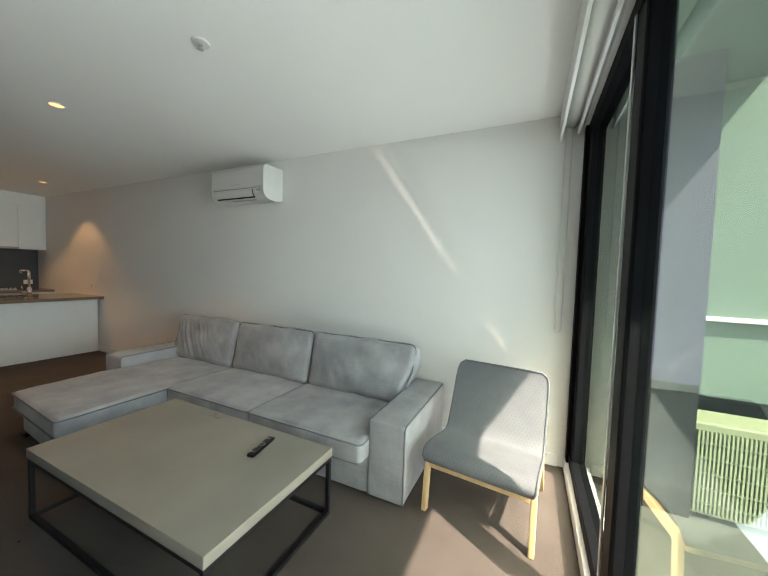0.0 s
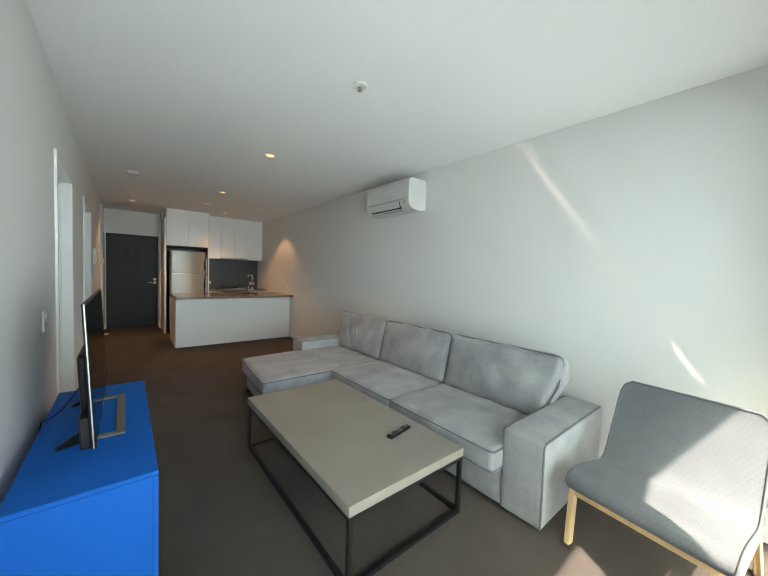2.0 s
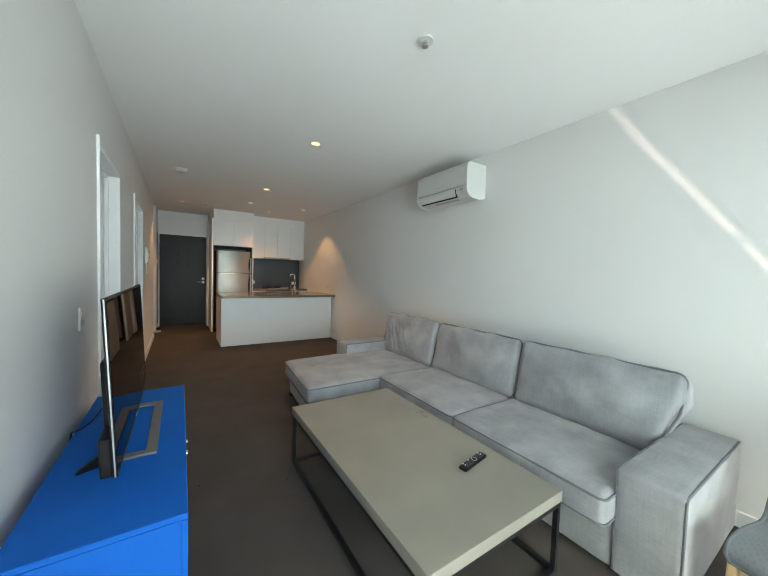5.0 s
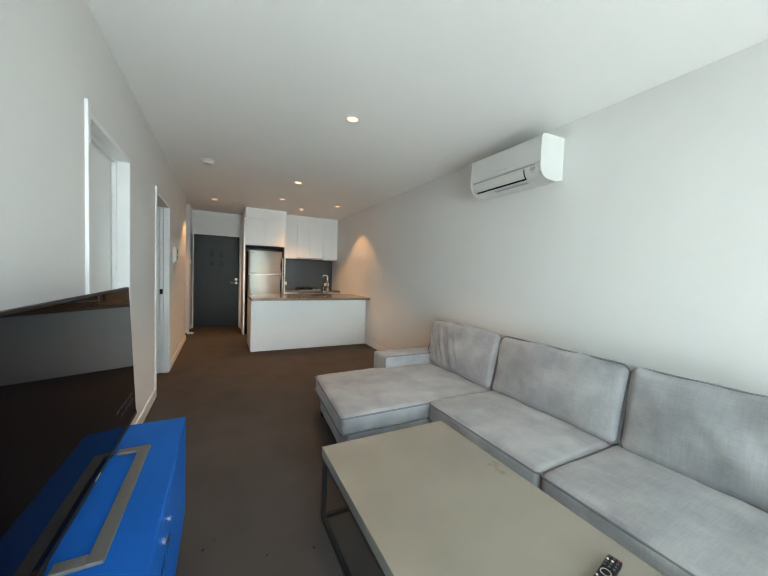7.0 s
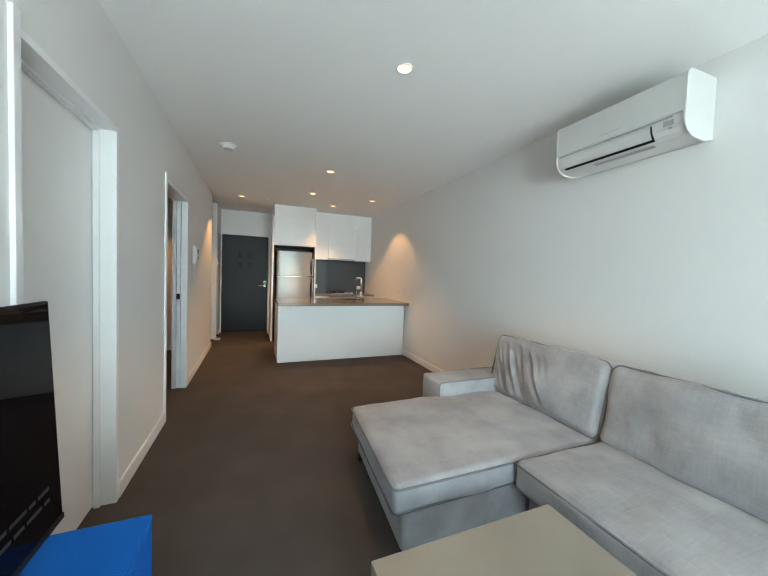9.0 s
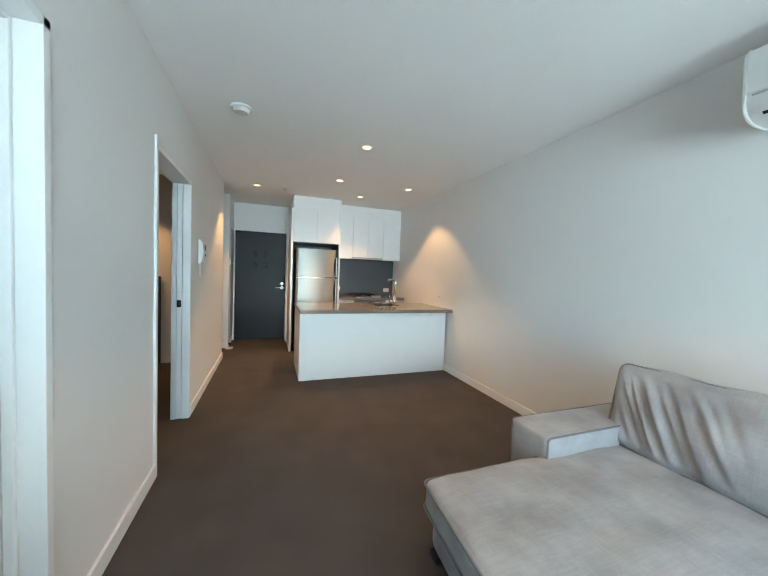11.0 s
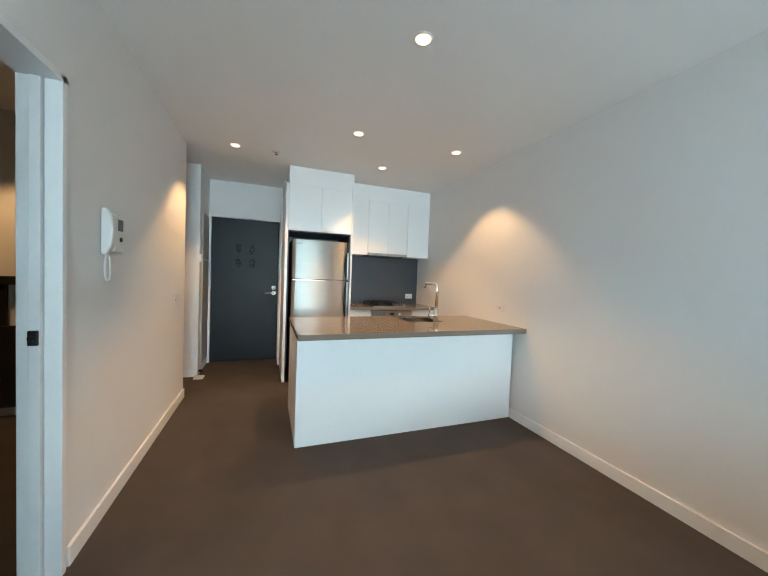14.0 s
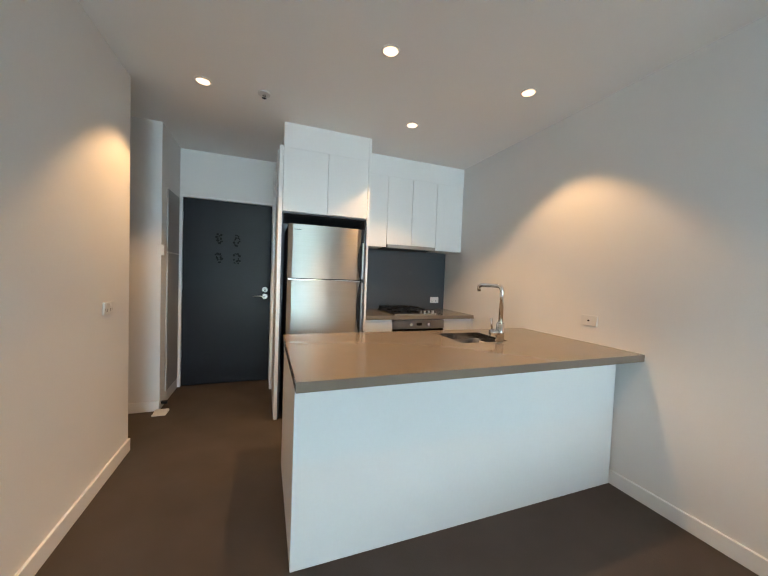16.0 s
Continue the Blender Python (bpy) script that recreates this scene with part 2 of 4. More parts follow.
def cyl(bm, at, r, h, axis="z", seg=24, r2=None):
    turn = {"z": Matrix(), "x": Matrix.Rotation(radians(90), 4, "Y"), "y": Matrix.Rotation(radians(-90), 4, "X")}[axis]
    bmesh.ops.create_cone(bm, cap_ends=True, segments=seg, radius1=r, radius2=r if r2 is None else r2, depth=h, matrix=Matrix.Translation(at) @ turn)
    return bm


def tube(bm, pts, r, seg=8, closed=False):
    """A round bar along the points."""
    pts = [Vector(p) for p in pts]
    n, rings, side = len(pts), [], None
    for i, p in enumerate(pts):
        a = pts[(i - 1) % n] if closed or i else p
        b = pts[(i + 1) % n] if closed or i < n - 1 else p
        d = (b - a).normalized()
        if side is None:
            side = d.orthogonal().normalized()
        side = (side - d * side.dot(d)).normalized()
        up = d.cross(side)
        rings.append([bm.verts.new(p + r * (math.cos(k * math.tau / seg) * side + math.sin(k * math.tau / seg) * up)) for k in range(seg)])
    for i in range(n if closed else n - 1):
        a, b = rings[i], rings[(i + 1) % n]
        for k in range(seg):
            bm.faces.new((a[k], a[(k + 1) % seg], b[(k + 1) % seg], b[k]))
    if not closed:
        bm.faces.new(rings[0][::-1])
        bm.faces.new(rings[-1])
    return bm


def arc(c, r, a0, a1, u, v, n=8):
    u, v, c = Vector(u), Vector(v), Vector(c)
    return [c + r * (math.cos(radians(a0 + (a1 - a0) * i / n)) * u + math.sin(radians(a0 + (a1 - a0) * i / n)) * v) for i in range(n + 1)]


def soft_box(size, r, puff=(0, 0, 0), cuts=14, wrinkle=0.0, seed=0.0, freq=6.0):
    """A cushion about its centre: round edges, bulging sides, slight creases."""
    bm = bmesh.new()
    bmesh.ops.create_cube(bm, size=2)
    bmesh.ops.subdivide_edges(bm, edges=bm.edges[:], cuts=cuts, use_grid_fill=True)
    h = [s / 2 for s in size]
    for v in bm.verts:
        u = [math.copysign(1 - (1 - min(1, abs(c))) ** 1.7, c) for c in v.co]
        p = Vector([u[i] * h[i] for i in range(3)])
        q = Vector([max(-(h[i] - r), min(h[i] - r, p[i])) for i in range(3)])
        d = p - q
        if d.length > 1e-6:
            p = q + d.normalized() * r
        for i in range(3):
            j, k = (i + 1) % 3, (i + 2) % 3
            p[i] += puff[i] * u[i] * (1 - u[j] ** 2) * (1 - u[k] ** 2)
        if wrinkle:
            p += d.normalized() * wrinkle * noise.noise(p * freq + Vector((seed, seed, 0))) if d.length > 1e-6 else Vector()
        v.co = p
    return bm


def thing(name, at, label, category, group=""):
    ob = new(name)
    ob.empty_display_size = 0.1
    ob.location = at
    BASE[ob] = Vector(at)
    return tagged(ob, label, category, group)


def part(name, bm, mat, parent=None, label="", smooth=False, at=None):
    """Links bm, given in the place's own metres, as one mesh under its parent."""
    base = Vector(at) if at is not None else BASE.get(parent, Vector())
    origin = BASE.get(parent, Vector())
    bmesh.ops.recalc_face_normals(bm, faces=bm.faces)
    bmesh.ops.translate(bm, verts=bm.verts, vec=-base)
    me = bpy.data.meshes.new(name)
    bm.to_mesh(me)
    bm.free()
    me.materials.append(mat)
    if smooth:
        me.polygons.foreach_set("use_smooth", [True] * len(me.polygons))
    ob = new(name, me)
    ob.parent = parent
    ob.location = base - origin
    BASE[ob] = base
    if label:
        ob["label"] = label
    return ob


def single(name, bm, mat, label, category, group="", kind="", smooth=False, at=(0, 0, 0)):
    return tagged(part(name, bm, mat, None, "", smooth, at), label, category, group, kind)


def structure(name, bm, mat, label, category="wall"):
    return single(name, bm, mat, label, category, kind="structure")


# ---- the shell ----
structure("floor", boxes((-9.6, WIN, -3.2, RIGHT + 0.1, -0.1, 0.0)), CARPET, "dark brown-grey cut pile carpet over the whole floor", "floor")
structure("ceiling", boxes((-9.6, WIN + 0.1, -3.2, RIGHT + 0.1, CEIL, CEIL + 0.12)), CEILING, "flat white painted plasterboard ceiling", "ceiling")
structure("wall_north", boxes((-9.6, WIN + 0.06, RIGHT, RIGHT + 0.1, 0, CEIL)), PAINT, "long plain white painted plaster wall behind the sofa")
D1, D2, DTOP = (-3.425, -4.18), (-5.19, -6.045), 2.052   # openings of the two side doors
structure("wall_south", boxes(
    (WIN, D1[0], 0, LEFT, 0, CEIL), (D1[0], D1[1], 0, LEFT, DTOP, CEIL), (D1[1], D2[0], 0, LEFT, 0, CEIL),
    (D2[0], D2[1], 0, LEFT, DTOP, CEIL), (D2[1], -8.06, 0, LEFT, 0, CEIL)), PAINT, "white painted plaster wall with two doorways")
structure("wall_bedroom_end", boxes((-8.06, -7.96, -3.1, 0, 0, CEIL)), PAINT, "white painted end wall of the bedroom")
structure("wall_next_room", boxes((WIN, WIN + 0.1, -3.2, 0.0, 0, CEIL), (-4.5, WIN, -3.3, -3.2, 0, CEIL)), PAINT, "plain walls that close the next room")
structure("wall_bedroom_side", boxes((-4.6, -4.5, -3.1, 0, 0, CEIL), (-7.96, -4.6, -3.2, -3.1, 0, CEIL)), PAINT, "plain white painted bedroom walls")
structure("wall_hall_nib", boxes((-9.36, -8.74, -1.1, 0.135, 0, CEIL)), PAINT, "white painted wall nib beside the entry door")
structure("wall_recess", boxes((-8.74, -8.06, -1.2, -1.1, 0, CEIL)), PAINT, "white painted back wall of the hall recess")
structure("wall_west", boxes((-9.48, -9.36, 0.0, 0.145, 0, CEIL), (-9.48, -9.36, 1.08, 1.093, 0, CEIL), (-9.48, -9.36, 0.145, 1.08, 2.065, CEIL), (-9.48, -8.93, 1.093, RIGHT, 0, CEIL)), PAINT, "white painted wall round the entry door and behind the kitchen")
structure("wall_behind_door", boxes((-9.6, -9.49, -0.2, 1.3, 0, CEIL)), PAINT, "plain wall beyond the entry door")

bb = 0.015
structure("baseboard", boxes((-6.77, WIN - 0.04, RIGHT - bb, RIGHT, 0, 0.088), bev=0.003), GLOSS_WHITE, "white painted timber skirting board", "baseboard")
structure("baseboard", boxes((WIN - 0.04, D1[0] + 0.03, LEFT, LEFT + bb, 0, 0.088), bev=0.003), GLOSS_WHITE, "white painted timber skirting board", "baseboard")
structure("baseboard", boxes((D1[1] - 0.02, D2[0] + 0.03, LEFT, LEFT + bb, 0, 0.088), bev=0.003), GLOSS_WHITE, "white painted timber skirting board", "baseboard")
structure("baseboard", boxes((D2[1] - 0.03, -8.06, LEFT, LEFT + bb, 0, 0.088), bev=0.003), GLOSS_WHITE, "white painted timber skirting board", "baseboard")
structure("baseboard", boxes((-8.74, -8.74 + bb, -1.1, 0.135, 0, 0.088), bev=0.003), GLOSS_WHITE, "white painted timber skirting board", "baseboard")
structure("baseboard", boxes((-7.96, -7.96 + bb, -3.1, -0.01, 0, 0.088), bev=0.003), GLOSS_WHITE, "white painted timber skirting board", "baseboard")


# ---- side doors ----
def latch(parent, x, y, z):
    bm = bmesh.new()
    box(bm, x, x + 0.012, y - 0.016, y + 0.016, z - 0.03, z + 0.03, 0.004)
    cyl(bm, (x + 0.016, y, z), 0.011, 0.012, "x", 16)
    return part("latch", bm, BLACK, parent, "small dark metal latch")


frame1 = tagged(thing("door_1", ((D1[0] + D1[1]) / 2, LEFT, 0), "closed flush white door in a white timber frame", "door"), kind="structure")
part("door_frame", boxes((D1[0], D1[0] + 0.035, 0.0, LEFT + 0.014, 0, DTOP + 0.048), (D1[1] - 0.012, D1[1] + 0.02, 0.0, LEFT + 0.012, 0, DTOP), (D1[0], D1[1] - 0.012, 0.0, LEFT + 0.012, DTOP - 0.028, DTOP + 0.001), bev=0.002), GLOSS_WHITE, frame1)
part("door_stop", boxes((D1[1] + 0.021, D1[1] + 0.036, 0.045, 0.072, 0, DTOP - 0.029), (D1[1] + 0.037, D1[0] - 0.002, 0.045, 0.072, DTOP - 0.045, DTOP - 0.029), bev=0.002), GLOSS_WHITE, frame1)
leaf = part("door_leaf", boxes((D1[1] + 0.022, D1[0] - 0.003, 0.003, 0.042, 0.012, DTOP - 0.031), bev=0.002), CABINET, frame1)
bm = bmesh.new()
cyl(bm, (-3.49, 0.046, 1.0), 0.026, 0.008, "y")
tube(bm, [(-3.49, 0.05, 1.0), (-3.49, 0.088, 1.0), (-3.50, 0.095, 1.0), (-3.615, 0.095, 1.0)], 0.009)
part("door_handle", bm, SILVER, leaf, "satin silver lever handle", smooth=True)

frame2 = tagged(thing("door_2", ((D2[0] + D2[1]) / 2, LEFT, 0), "open doorway with white frame and sliding door in its pocket", "door"), kind="structure")
part("door_frame", boxes((D2[0], D2[0] + 0.035, 0.0, LEFT + 0.014, 0, DTOP + 0.048), (D2[1] - 0.012, D2[1] + 0.02, 0.085, LEFT + 0.012, 0, DTOP), (D2[1] - 0.012, D2[1] + 0.02, 0.0, 0.04, 0, DTOP), (D2[0], D2[1] - 0.012, 0.0, LEFT + 0.012, DTOP - 0.028, DTOP + 0.001), bev=0.002), GLOSS_WHITE, frame2)
slider = part("sliding_leaf", boxes((D2[1], D2[1] + 0.035, 0.045, 0.08, 0.01, DTOP - 0.03), bev=0.002), GLOSS_WHITE, frame2)
latch(slider, D2[1] + 0.035, 0.0625, 1.01)

# ---- bedroom ----
HX = -7.94   # back of the headboard
hb = thing("headboard", (HX, -1.2, 0), "dark stained slatted wooden headboard against the bedroom wall", "bed")
part("post", boxes((HX, HX + 0.06, -0.66, -0.60, 0.0, 1.19), bev=0.004), HEADBOARD, hb)
part("post", boxes((HX, HX + 0.06, -1.96, -1.90, 0.0, 1.19), bev=0.004), HEADBOARD, hb)
part("top_rail", boxes((HX, HX + 0.06, -1.90, -0.66, 1.12, 1.19), bev=0.004), HEADBOARD, hb)
part("panel", boxes((HX + 0.01, HX + 0.05, -1.90, -0.66, 0.09, 0.775), bev=0.003), HEADBOARD, hb)
for i in range(9):
    y = -0.755 - i * 0.128
    part("slat", boxes((HX + 0.015, HX + 0.04, y - 0.032, y + 0.032, 0.775, 1.12), bev=0.003), HEADBOARD, hb)

# ---- hall and entry door ----
entry = tagged(thing("door_3", (-9.36, 0.58, 0), "closed charcoal entry door in a white frame, with tape marks", "door"), kind="structure")
eleaf = part("door_leaf", boxes((-9.40, -9.365, 0.165, 1.06, 0.008, 2.047), bev=0.003), CHARCOAL, entry)
part("door_frame", boxes((-9.42, -9.345, 0.128, 0.162, 0, 2.072), (-9.42, -9.345, 1.063, 1.092, 0, 2.072), (-9.42, -9.345, 0.162, 1.063, 2.050, 2.072), bev=0.003), GLOSS_WHITE, entry)
bm = bmesh.new()
cyl(bm, (-9.358, 1.0, 1.0), 0.027, 0.012, "x")
tube(bm, [(-9.355, 1.0, 1.0), (-9.31, 1.0, 1.0), (-9.305, 0.99, 1.0), (-9.305, 0.875, 1.0)], 0.009)
part("door_handle", bm, CHROME, eleaf, "chrome lever handle", smooth=True)
for z in (1.075, 0.998):
    part("lock_rose", cyl(cyl(bmesh.new(), (-9.361, 1.0, z), 0.031, 0.010, "x"), (-9.354, 1.0, z), 0.022, 0.012, "x"), PLATE, eleaf, "bright satin round lock plate")
bm = bmesh.new()
cyl(bm, (-9.358, 1.0, 1.073), 0.027, 0.014, "x")
cyl(bm, (-9.348, 1.0, 1.073), 0.014, 0.01, "x")
part("deadlock", bm, CHROME, eleaf, "round chrome deadlock", smooth=True)
for z in (0.35, 1.1, 1.85):
    part("hinge", boxes((-9.364, -9.352, 0.156, 0.17, z - 0.05, z + 0.05), bev=0.002), SILVER, entry)
rng = random.Random(4)
for y, z in ((0.515, 1.63), (0.695, 1.625), (0.515, 1.43), (0.695, 1.42)):
    bm = bmesh.new()
    for k in range(16):
        a, r = k * 0.393 + rng.uniform(-0.15, 0.15), rng.uniform(0.018, 0.046)
        cyl(bm, (-9.3635, y + math.cos(a) * r * 0.8, z + math.sin(a) * r * 1.4), rng.uniform(0.007, 0.014), 0.002, "x", 9)
    part("tape_mark", bm, SMUDGE, eleaf, "blackish leftover adhesive mark")

hatch = thing("meter_cupboard", (-9.1, 0.135, 0), "light grey two-door service cupboard flush in the hall wall", "cupboard")
part("upper_door", boxes((-9.29, -8.90, 0.135, 0.147, 1.44, 2.02), bev=0.002), GREY_PANEL, hatch)
part("lower_door", boxes((-9.29, -8.90, 0.135, 0.147, 0.12, 1.425), bev=0.002), GREY_PANEL, hatch)
sw = thing("wall_switch", (-8.74, 0.125, 1.40), "small white switch plate on the wall nib", "switch")
part("plate", boxes((-8.74, -8.728, 0.110, 0.160, 1.395, 1.49), bev=0.003), PLASTIC, sw)
part("rocker", boxes((-8.728, -8.722, 0.123, 0.147, 1.42, 1.46), bev=0.002), PLASTIC, sw)
bm = bmesh.new()
box(bm, -8.72, -8.60, 0.11, 0.22, 0.0, 0.022, 0.009)
for v in bm.verts:
    if v.co.z > 0.012 and v.co.x > -8.68:
        v.co.z *= 0.5
single("door_wedge", bm, PLASTIC, "white plastic door wedge lying on the carpet", "door wedge", smooth=False, at=(-8.66, 0.16, 0))
bm = cyl(bmesh.new(), (-8.80, 0.16, 0.05), 0.016, 0.05, "y", 14)
single("door_stopper", bm, BLACK, "small black rubber door stopper on the skirting", "door stopper", at=(-8.8, 0.14, 0.05), smooth=False)

structure("trim_hall", boxes((-9.10, -9.05, 1.066, 1.093, 0, 2.36), (-9.26, -9.21, 1.066, 1.093, 0, 2.36), bev=0.003), GLOSS_WHITE, "white painted door trims on the hall wall", "trim")

# ---- window wall ----
structure("wall_east", boxes((WIN, WIN + 0.1, LEFT, 0.22, 0, CEIL), (WIN, WIN + 0.1, 0.22, RIGHT, 2.44, CEIL)), PAINT, "white painted wall round the full-width window")
win = tagged(thing("window_1", (-0.2, 1.65, 0), "full-height black aluminium window with greenish glass", "window"), kind="structure")
part("window_sill", boxes((WIN - 0.0, -0.12, 0.22, RIGHT, 0.0, 0.075), bev=0.004), GLOSS_WHITE, win, "low white painted sill")
part("bottom_rail", boxes((-0.255, -0.165, 0.24, 3.07, 0.076, 0.15), bev=0.004), FRAME, win)
part("top_rail", boxes((-0.255, -0.165, 0.24, 3.07, 2.36, 2.44), bev=0.004), FRAME, win)
part("jamb", boxes((-0.27, -0.16, 3.07, RIGHT - 0.001, 0.076, 2.44), bev=0.004), FRAME, win)
part("jamb", boxes((-0.255, -0.165, 0.221, 0.30, 0.076, 2.44), bev=0.004), FRAME, win)
part("mullion", boxes((-0.254, -0.168, 1.848, 1.968, 0.151, 2.359), bev=0.012), FRAME, win)
part("stile", boxes((-0.245, -0.18, 2.95, 3.069, 0.151, 2.359), bev=0.004), FRAME, win)
part("glazing_bead", boxes((-0.262, -0.255, 1.964, 1.984, 0.151, 2.359), bev=0.002), SILVER, win, "thin pale sealing strip")
for y0, y1 in ((0.30, 1.848), (1.968, 2.95)):
    pane = part("pane", boxes((-0.212, -0.204, y0, y1, 0.15, 2.36)), GLASS, win, "greenish window pane")
    pane.visible_shadow = False
pel = thing("roller_blind", (-0.35, 1.65, 2.4), "rolled-up cream roller blind behind a white pelmet", "blind")
part("pelmet", boxes((-0.425, -0.408, LEFT, RIGHT - 0.001, 2.372, CEIL - 0.001), bev=0.002), GLOSS_WHITE, pel)
bm = bmesh.new()
cyl(bm, (-0.35, 1.68, 2.485), 0.042, 2.84, "y", 28)
part("roll", bm, BLIND, pel, smooth=True)
part("bottom_bar", boxes((-0.318, -0.302, 0.26, RIGHT - 0.03, 2.40, 2.43), bev=0.004), GLOSS_WHITE, pel)
bm = bmesh.new()
pts = [(-0.385, RIGHT - 0.02, 2.48), (-0.385, RIGHT - 0.02, 1.02)] + arc((-0.365, RIGHT - 0.02, 1.02), 0.02, 180, 360, (1, 0, 0), (0, 0, 1), 8) + [(-0.345, RIGHT - 0.02, 2.48)]
tube(bm, pts, 0.0035, 6)
part("chain", bm, PLASTIC, pel, "hanging bead chain loop", smooth=True)

# ---- balcony ----
structure("balcony_floor", boxes((-0.12, 1.9, -0.6, 3.9, -0.12, -0.02)), PAVER, "grey paved balcony floor", "balcony")
structure("balcony_soffit", boxes((-0.17, 0.72, -1.2, 4.2, 2.70, 2.95)), BALCONY, "grey-green rendered balcony soffit", "balcony")
structure("facade", boxes((-0.179, -0.12, -1.2, 0.2, -0.1, 2.7), (0.0, 0.376, 2.95, RIGHT + 0.3, 0.786, 2.7)), CLADDING, "dark grey facade cladding beside the balcony", "wall")
structure("facade_plinth", boxes((0.0, 0.372, 2.953, RIGHT + 0.3, -0.1, 0.785), (-0.158, -0.001, 3.075, RIGHT + 0.3, -0.1, 2.69)), DARK_STEEL, "dark metal plinth of the facade column", "wall")
structure("balcony_wall", boxes((0.34, 2.2, 3.35, 3.47, -0.1, 2.7)), BALCONY, "grey-green rendered side wall of the balcony", "wall")
single("wall_rail", boxes((0.40, 1.9, 3.31, 3.35, 1.14, 1.17), bev=0.004), GLOSS_WHITE, "white metal rail fixed along the balcony wall", "rail", at=(1, 3.33, 1.2))
single("wall_beam", boxes((0.40, 1.9, 3.28, 3.35, 0.53, 0.63), bev=0.004), FRAME, "black steel rail fixed along the balcony wall", "rail", at=(1, 3.33, 0.65))
cond = thing("condenser", (0.75, 3.1, -0.02), "cream outdoor air conditioning unit with finned grille", "air conditioner")
part("casing", boxes((0.356, 1.196, 2.995, 3.26, 0.0, 0.56), bev=0.012), CASING, cond)
part("coil", boxes((0.388, 1.166, 2.990, 2.9945, 0.035, 0.515)), CASING_DARK, cond, "dark coil behind the fins")
for i in range(42):
    part("fin", boxes((0.390 + i * 0.0185, 0.3995 + i * 0.0185, 2.966, 2.9895, 0.03, 0.52)), CASING, cond)
for i in range(5):
    part("grille_bar", boxes((0.388, 1.166, 2.961, 2.9655, 0.09 + i * 0.09, 0.094 + i * 0.09)), CASING, cond)
for x in (0.42, 1.04):
    part("foot", boxes((x, x + 0.06, 3.0, 3.24, -0.02, 0.0)), BLACK, cond)

# ---- kitchen: island ----
isl = thing("island_bench", (-7.15, 2.1, 0), "white kitchen island with plain satin panels", "kitchen island")
part("front_panel", boxes((-6.79, -6.768, 1.131, RIGHT - 0.016, 0.0, 0.833), bev=0.002), CABINET, isl)
part("end_panel", boxes((-7.58, -6.791, 1.131, 1.152, 0.0, 0.833), bev=0.002), CABINET, isl)
part("carcass", boxes((-7.55, -6.80, 1.17, 2.12, 0.10, 0.82), (-7.55, -6.80, 2.56, RIGHT - 0.02, 0.10, 0.82), (-7.55, -6.80, 2.13, 2.55, 0.10, 0.60)), CABINET, isl)
part("kickboard", boxes((-7.50, -7.48, 1.17, RIGHT - 0.02, 0.0, 0.099)), CABINET, isl)
SX0, SX1, SY0, SY1 = -7.46, -7.12, 2.20, 2.57
bm = boxes((-7.585, SX0, 1.122, RIGHT, 0.835, 0.877), (SX1, -6.62, 1.122, RIGHT, 0.835, 0.877), (SX0, SX1, 1.122, SY0, 0.835, 0.877), (SX0, SX1, SY1, RIGHT, 0.835, 0.877))
bmesh.ops.remove_doubles(bm, verts=bm.verts, dist=1e-5)
top = thing("island_worktop", (-7.15, 2.1, 0.835), "taupe polished stone worktop on the kitchen island", "worktop")
part("slab", bm, STONE, top)
part("sealant", boxes((-7.58, -6.625, RIGHT - 0.005, RIGHT - 0.0005, 0.8775, 0.882), bev=0.0015), PLASTIC, top, "thin white sealant line along the wall")
sink = thing("sink", (-7.27, 2.34, 0.7), "small undermounted stainless steel sink bowl", "sink")
bm = bmesh.new()
prev = None
for f, z in ((1.02, 0.834), (1.0, 0.83), (0.97, 0.72), (0.90, 0.70), (0.12, 0.692)):
    ring = []
    for k in range(40):
        a = math.tau * k / 40
        c, s = math.cos(a), math.sin(a)
        ex = 0.32
        ring.append(bm.verts.new(((SX0 + SX1) / 2 + (SX1 - SX0) / 2 * f * math.copysign(abs(c) ** ex, c), (SY0 + SY1) / 2 + (SY1 - SY0) / 2 * f * math.copysign(abs(s) ** ex, s), z)))
    if prev:
        for k in range(40):
            bm.faces.new((prev[k], prev[(k + 1) % 40], ring[(k + 1) % 40], ring[k]))
    prev = ring
bm.faces.new(prev)
bowl = part("bowl", bm, BOWL, sink, smooth=True)
md = bowl.modifiers.new("thick", "SOLIDIFY")
md.thickness = 0.002
bm = bmesh.new()
for x0, x1, y0, y1 in ((SX0, SX1, SY0, SY0 + 0.004), (SX0, SX1, SY1 - 0.004, SY1), (SX0, SX0 + 0.004, SY0 + 0.004, SY1 - 0.004), (SX1 - 0.004, SX1, SY0 + 0.004, SY1 - 0.004)):
    box(bm, x0, x1, y0, y1, 0.831, 0.8755)
part("rim", bm, BOWL, sink, "bright steel rim")
part("drain", cyl(bmesh.new(), ((SX0 + SX1) / 2, (SY0 + SY1) / 2, 0.697), 0.035, 0.006), CHROME, sink)
tap = thing("mixer_tap", (-7.09, 2.465, 0.877), "tall chrome kitchen mixer tap with square-bent spout", "tap")
bm = bmesh.new()
cyl(bm, (-7.09, 2.465, 0.945), 0.025, 0.12)
cyl(bm, (-7.09, 2.465, 1.01), 0.020, 0.012)
part("body", bm, CHROME, tap, smooth=True)
bm = bmesh.new()
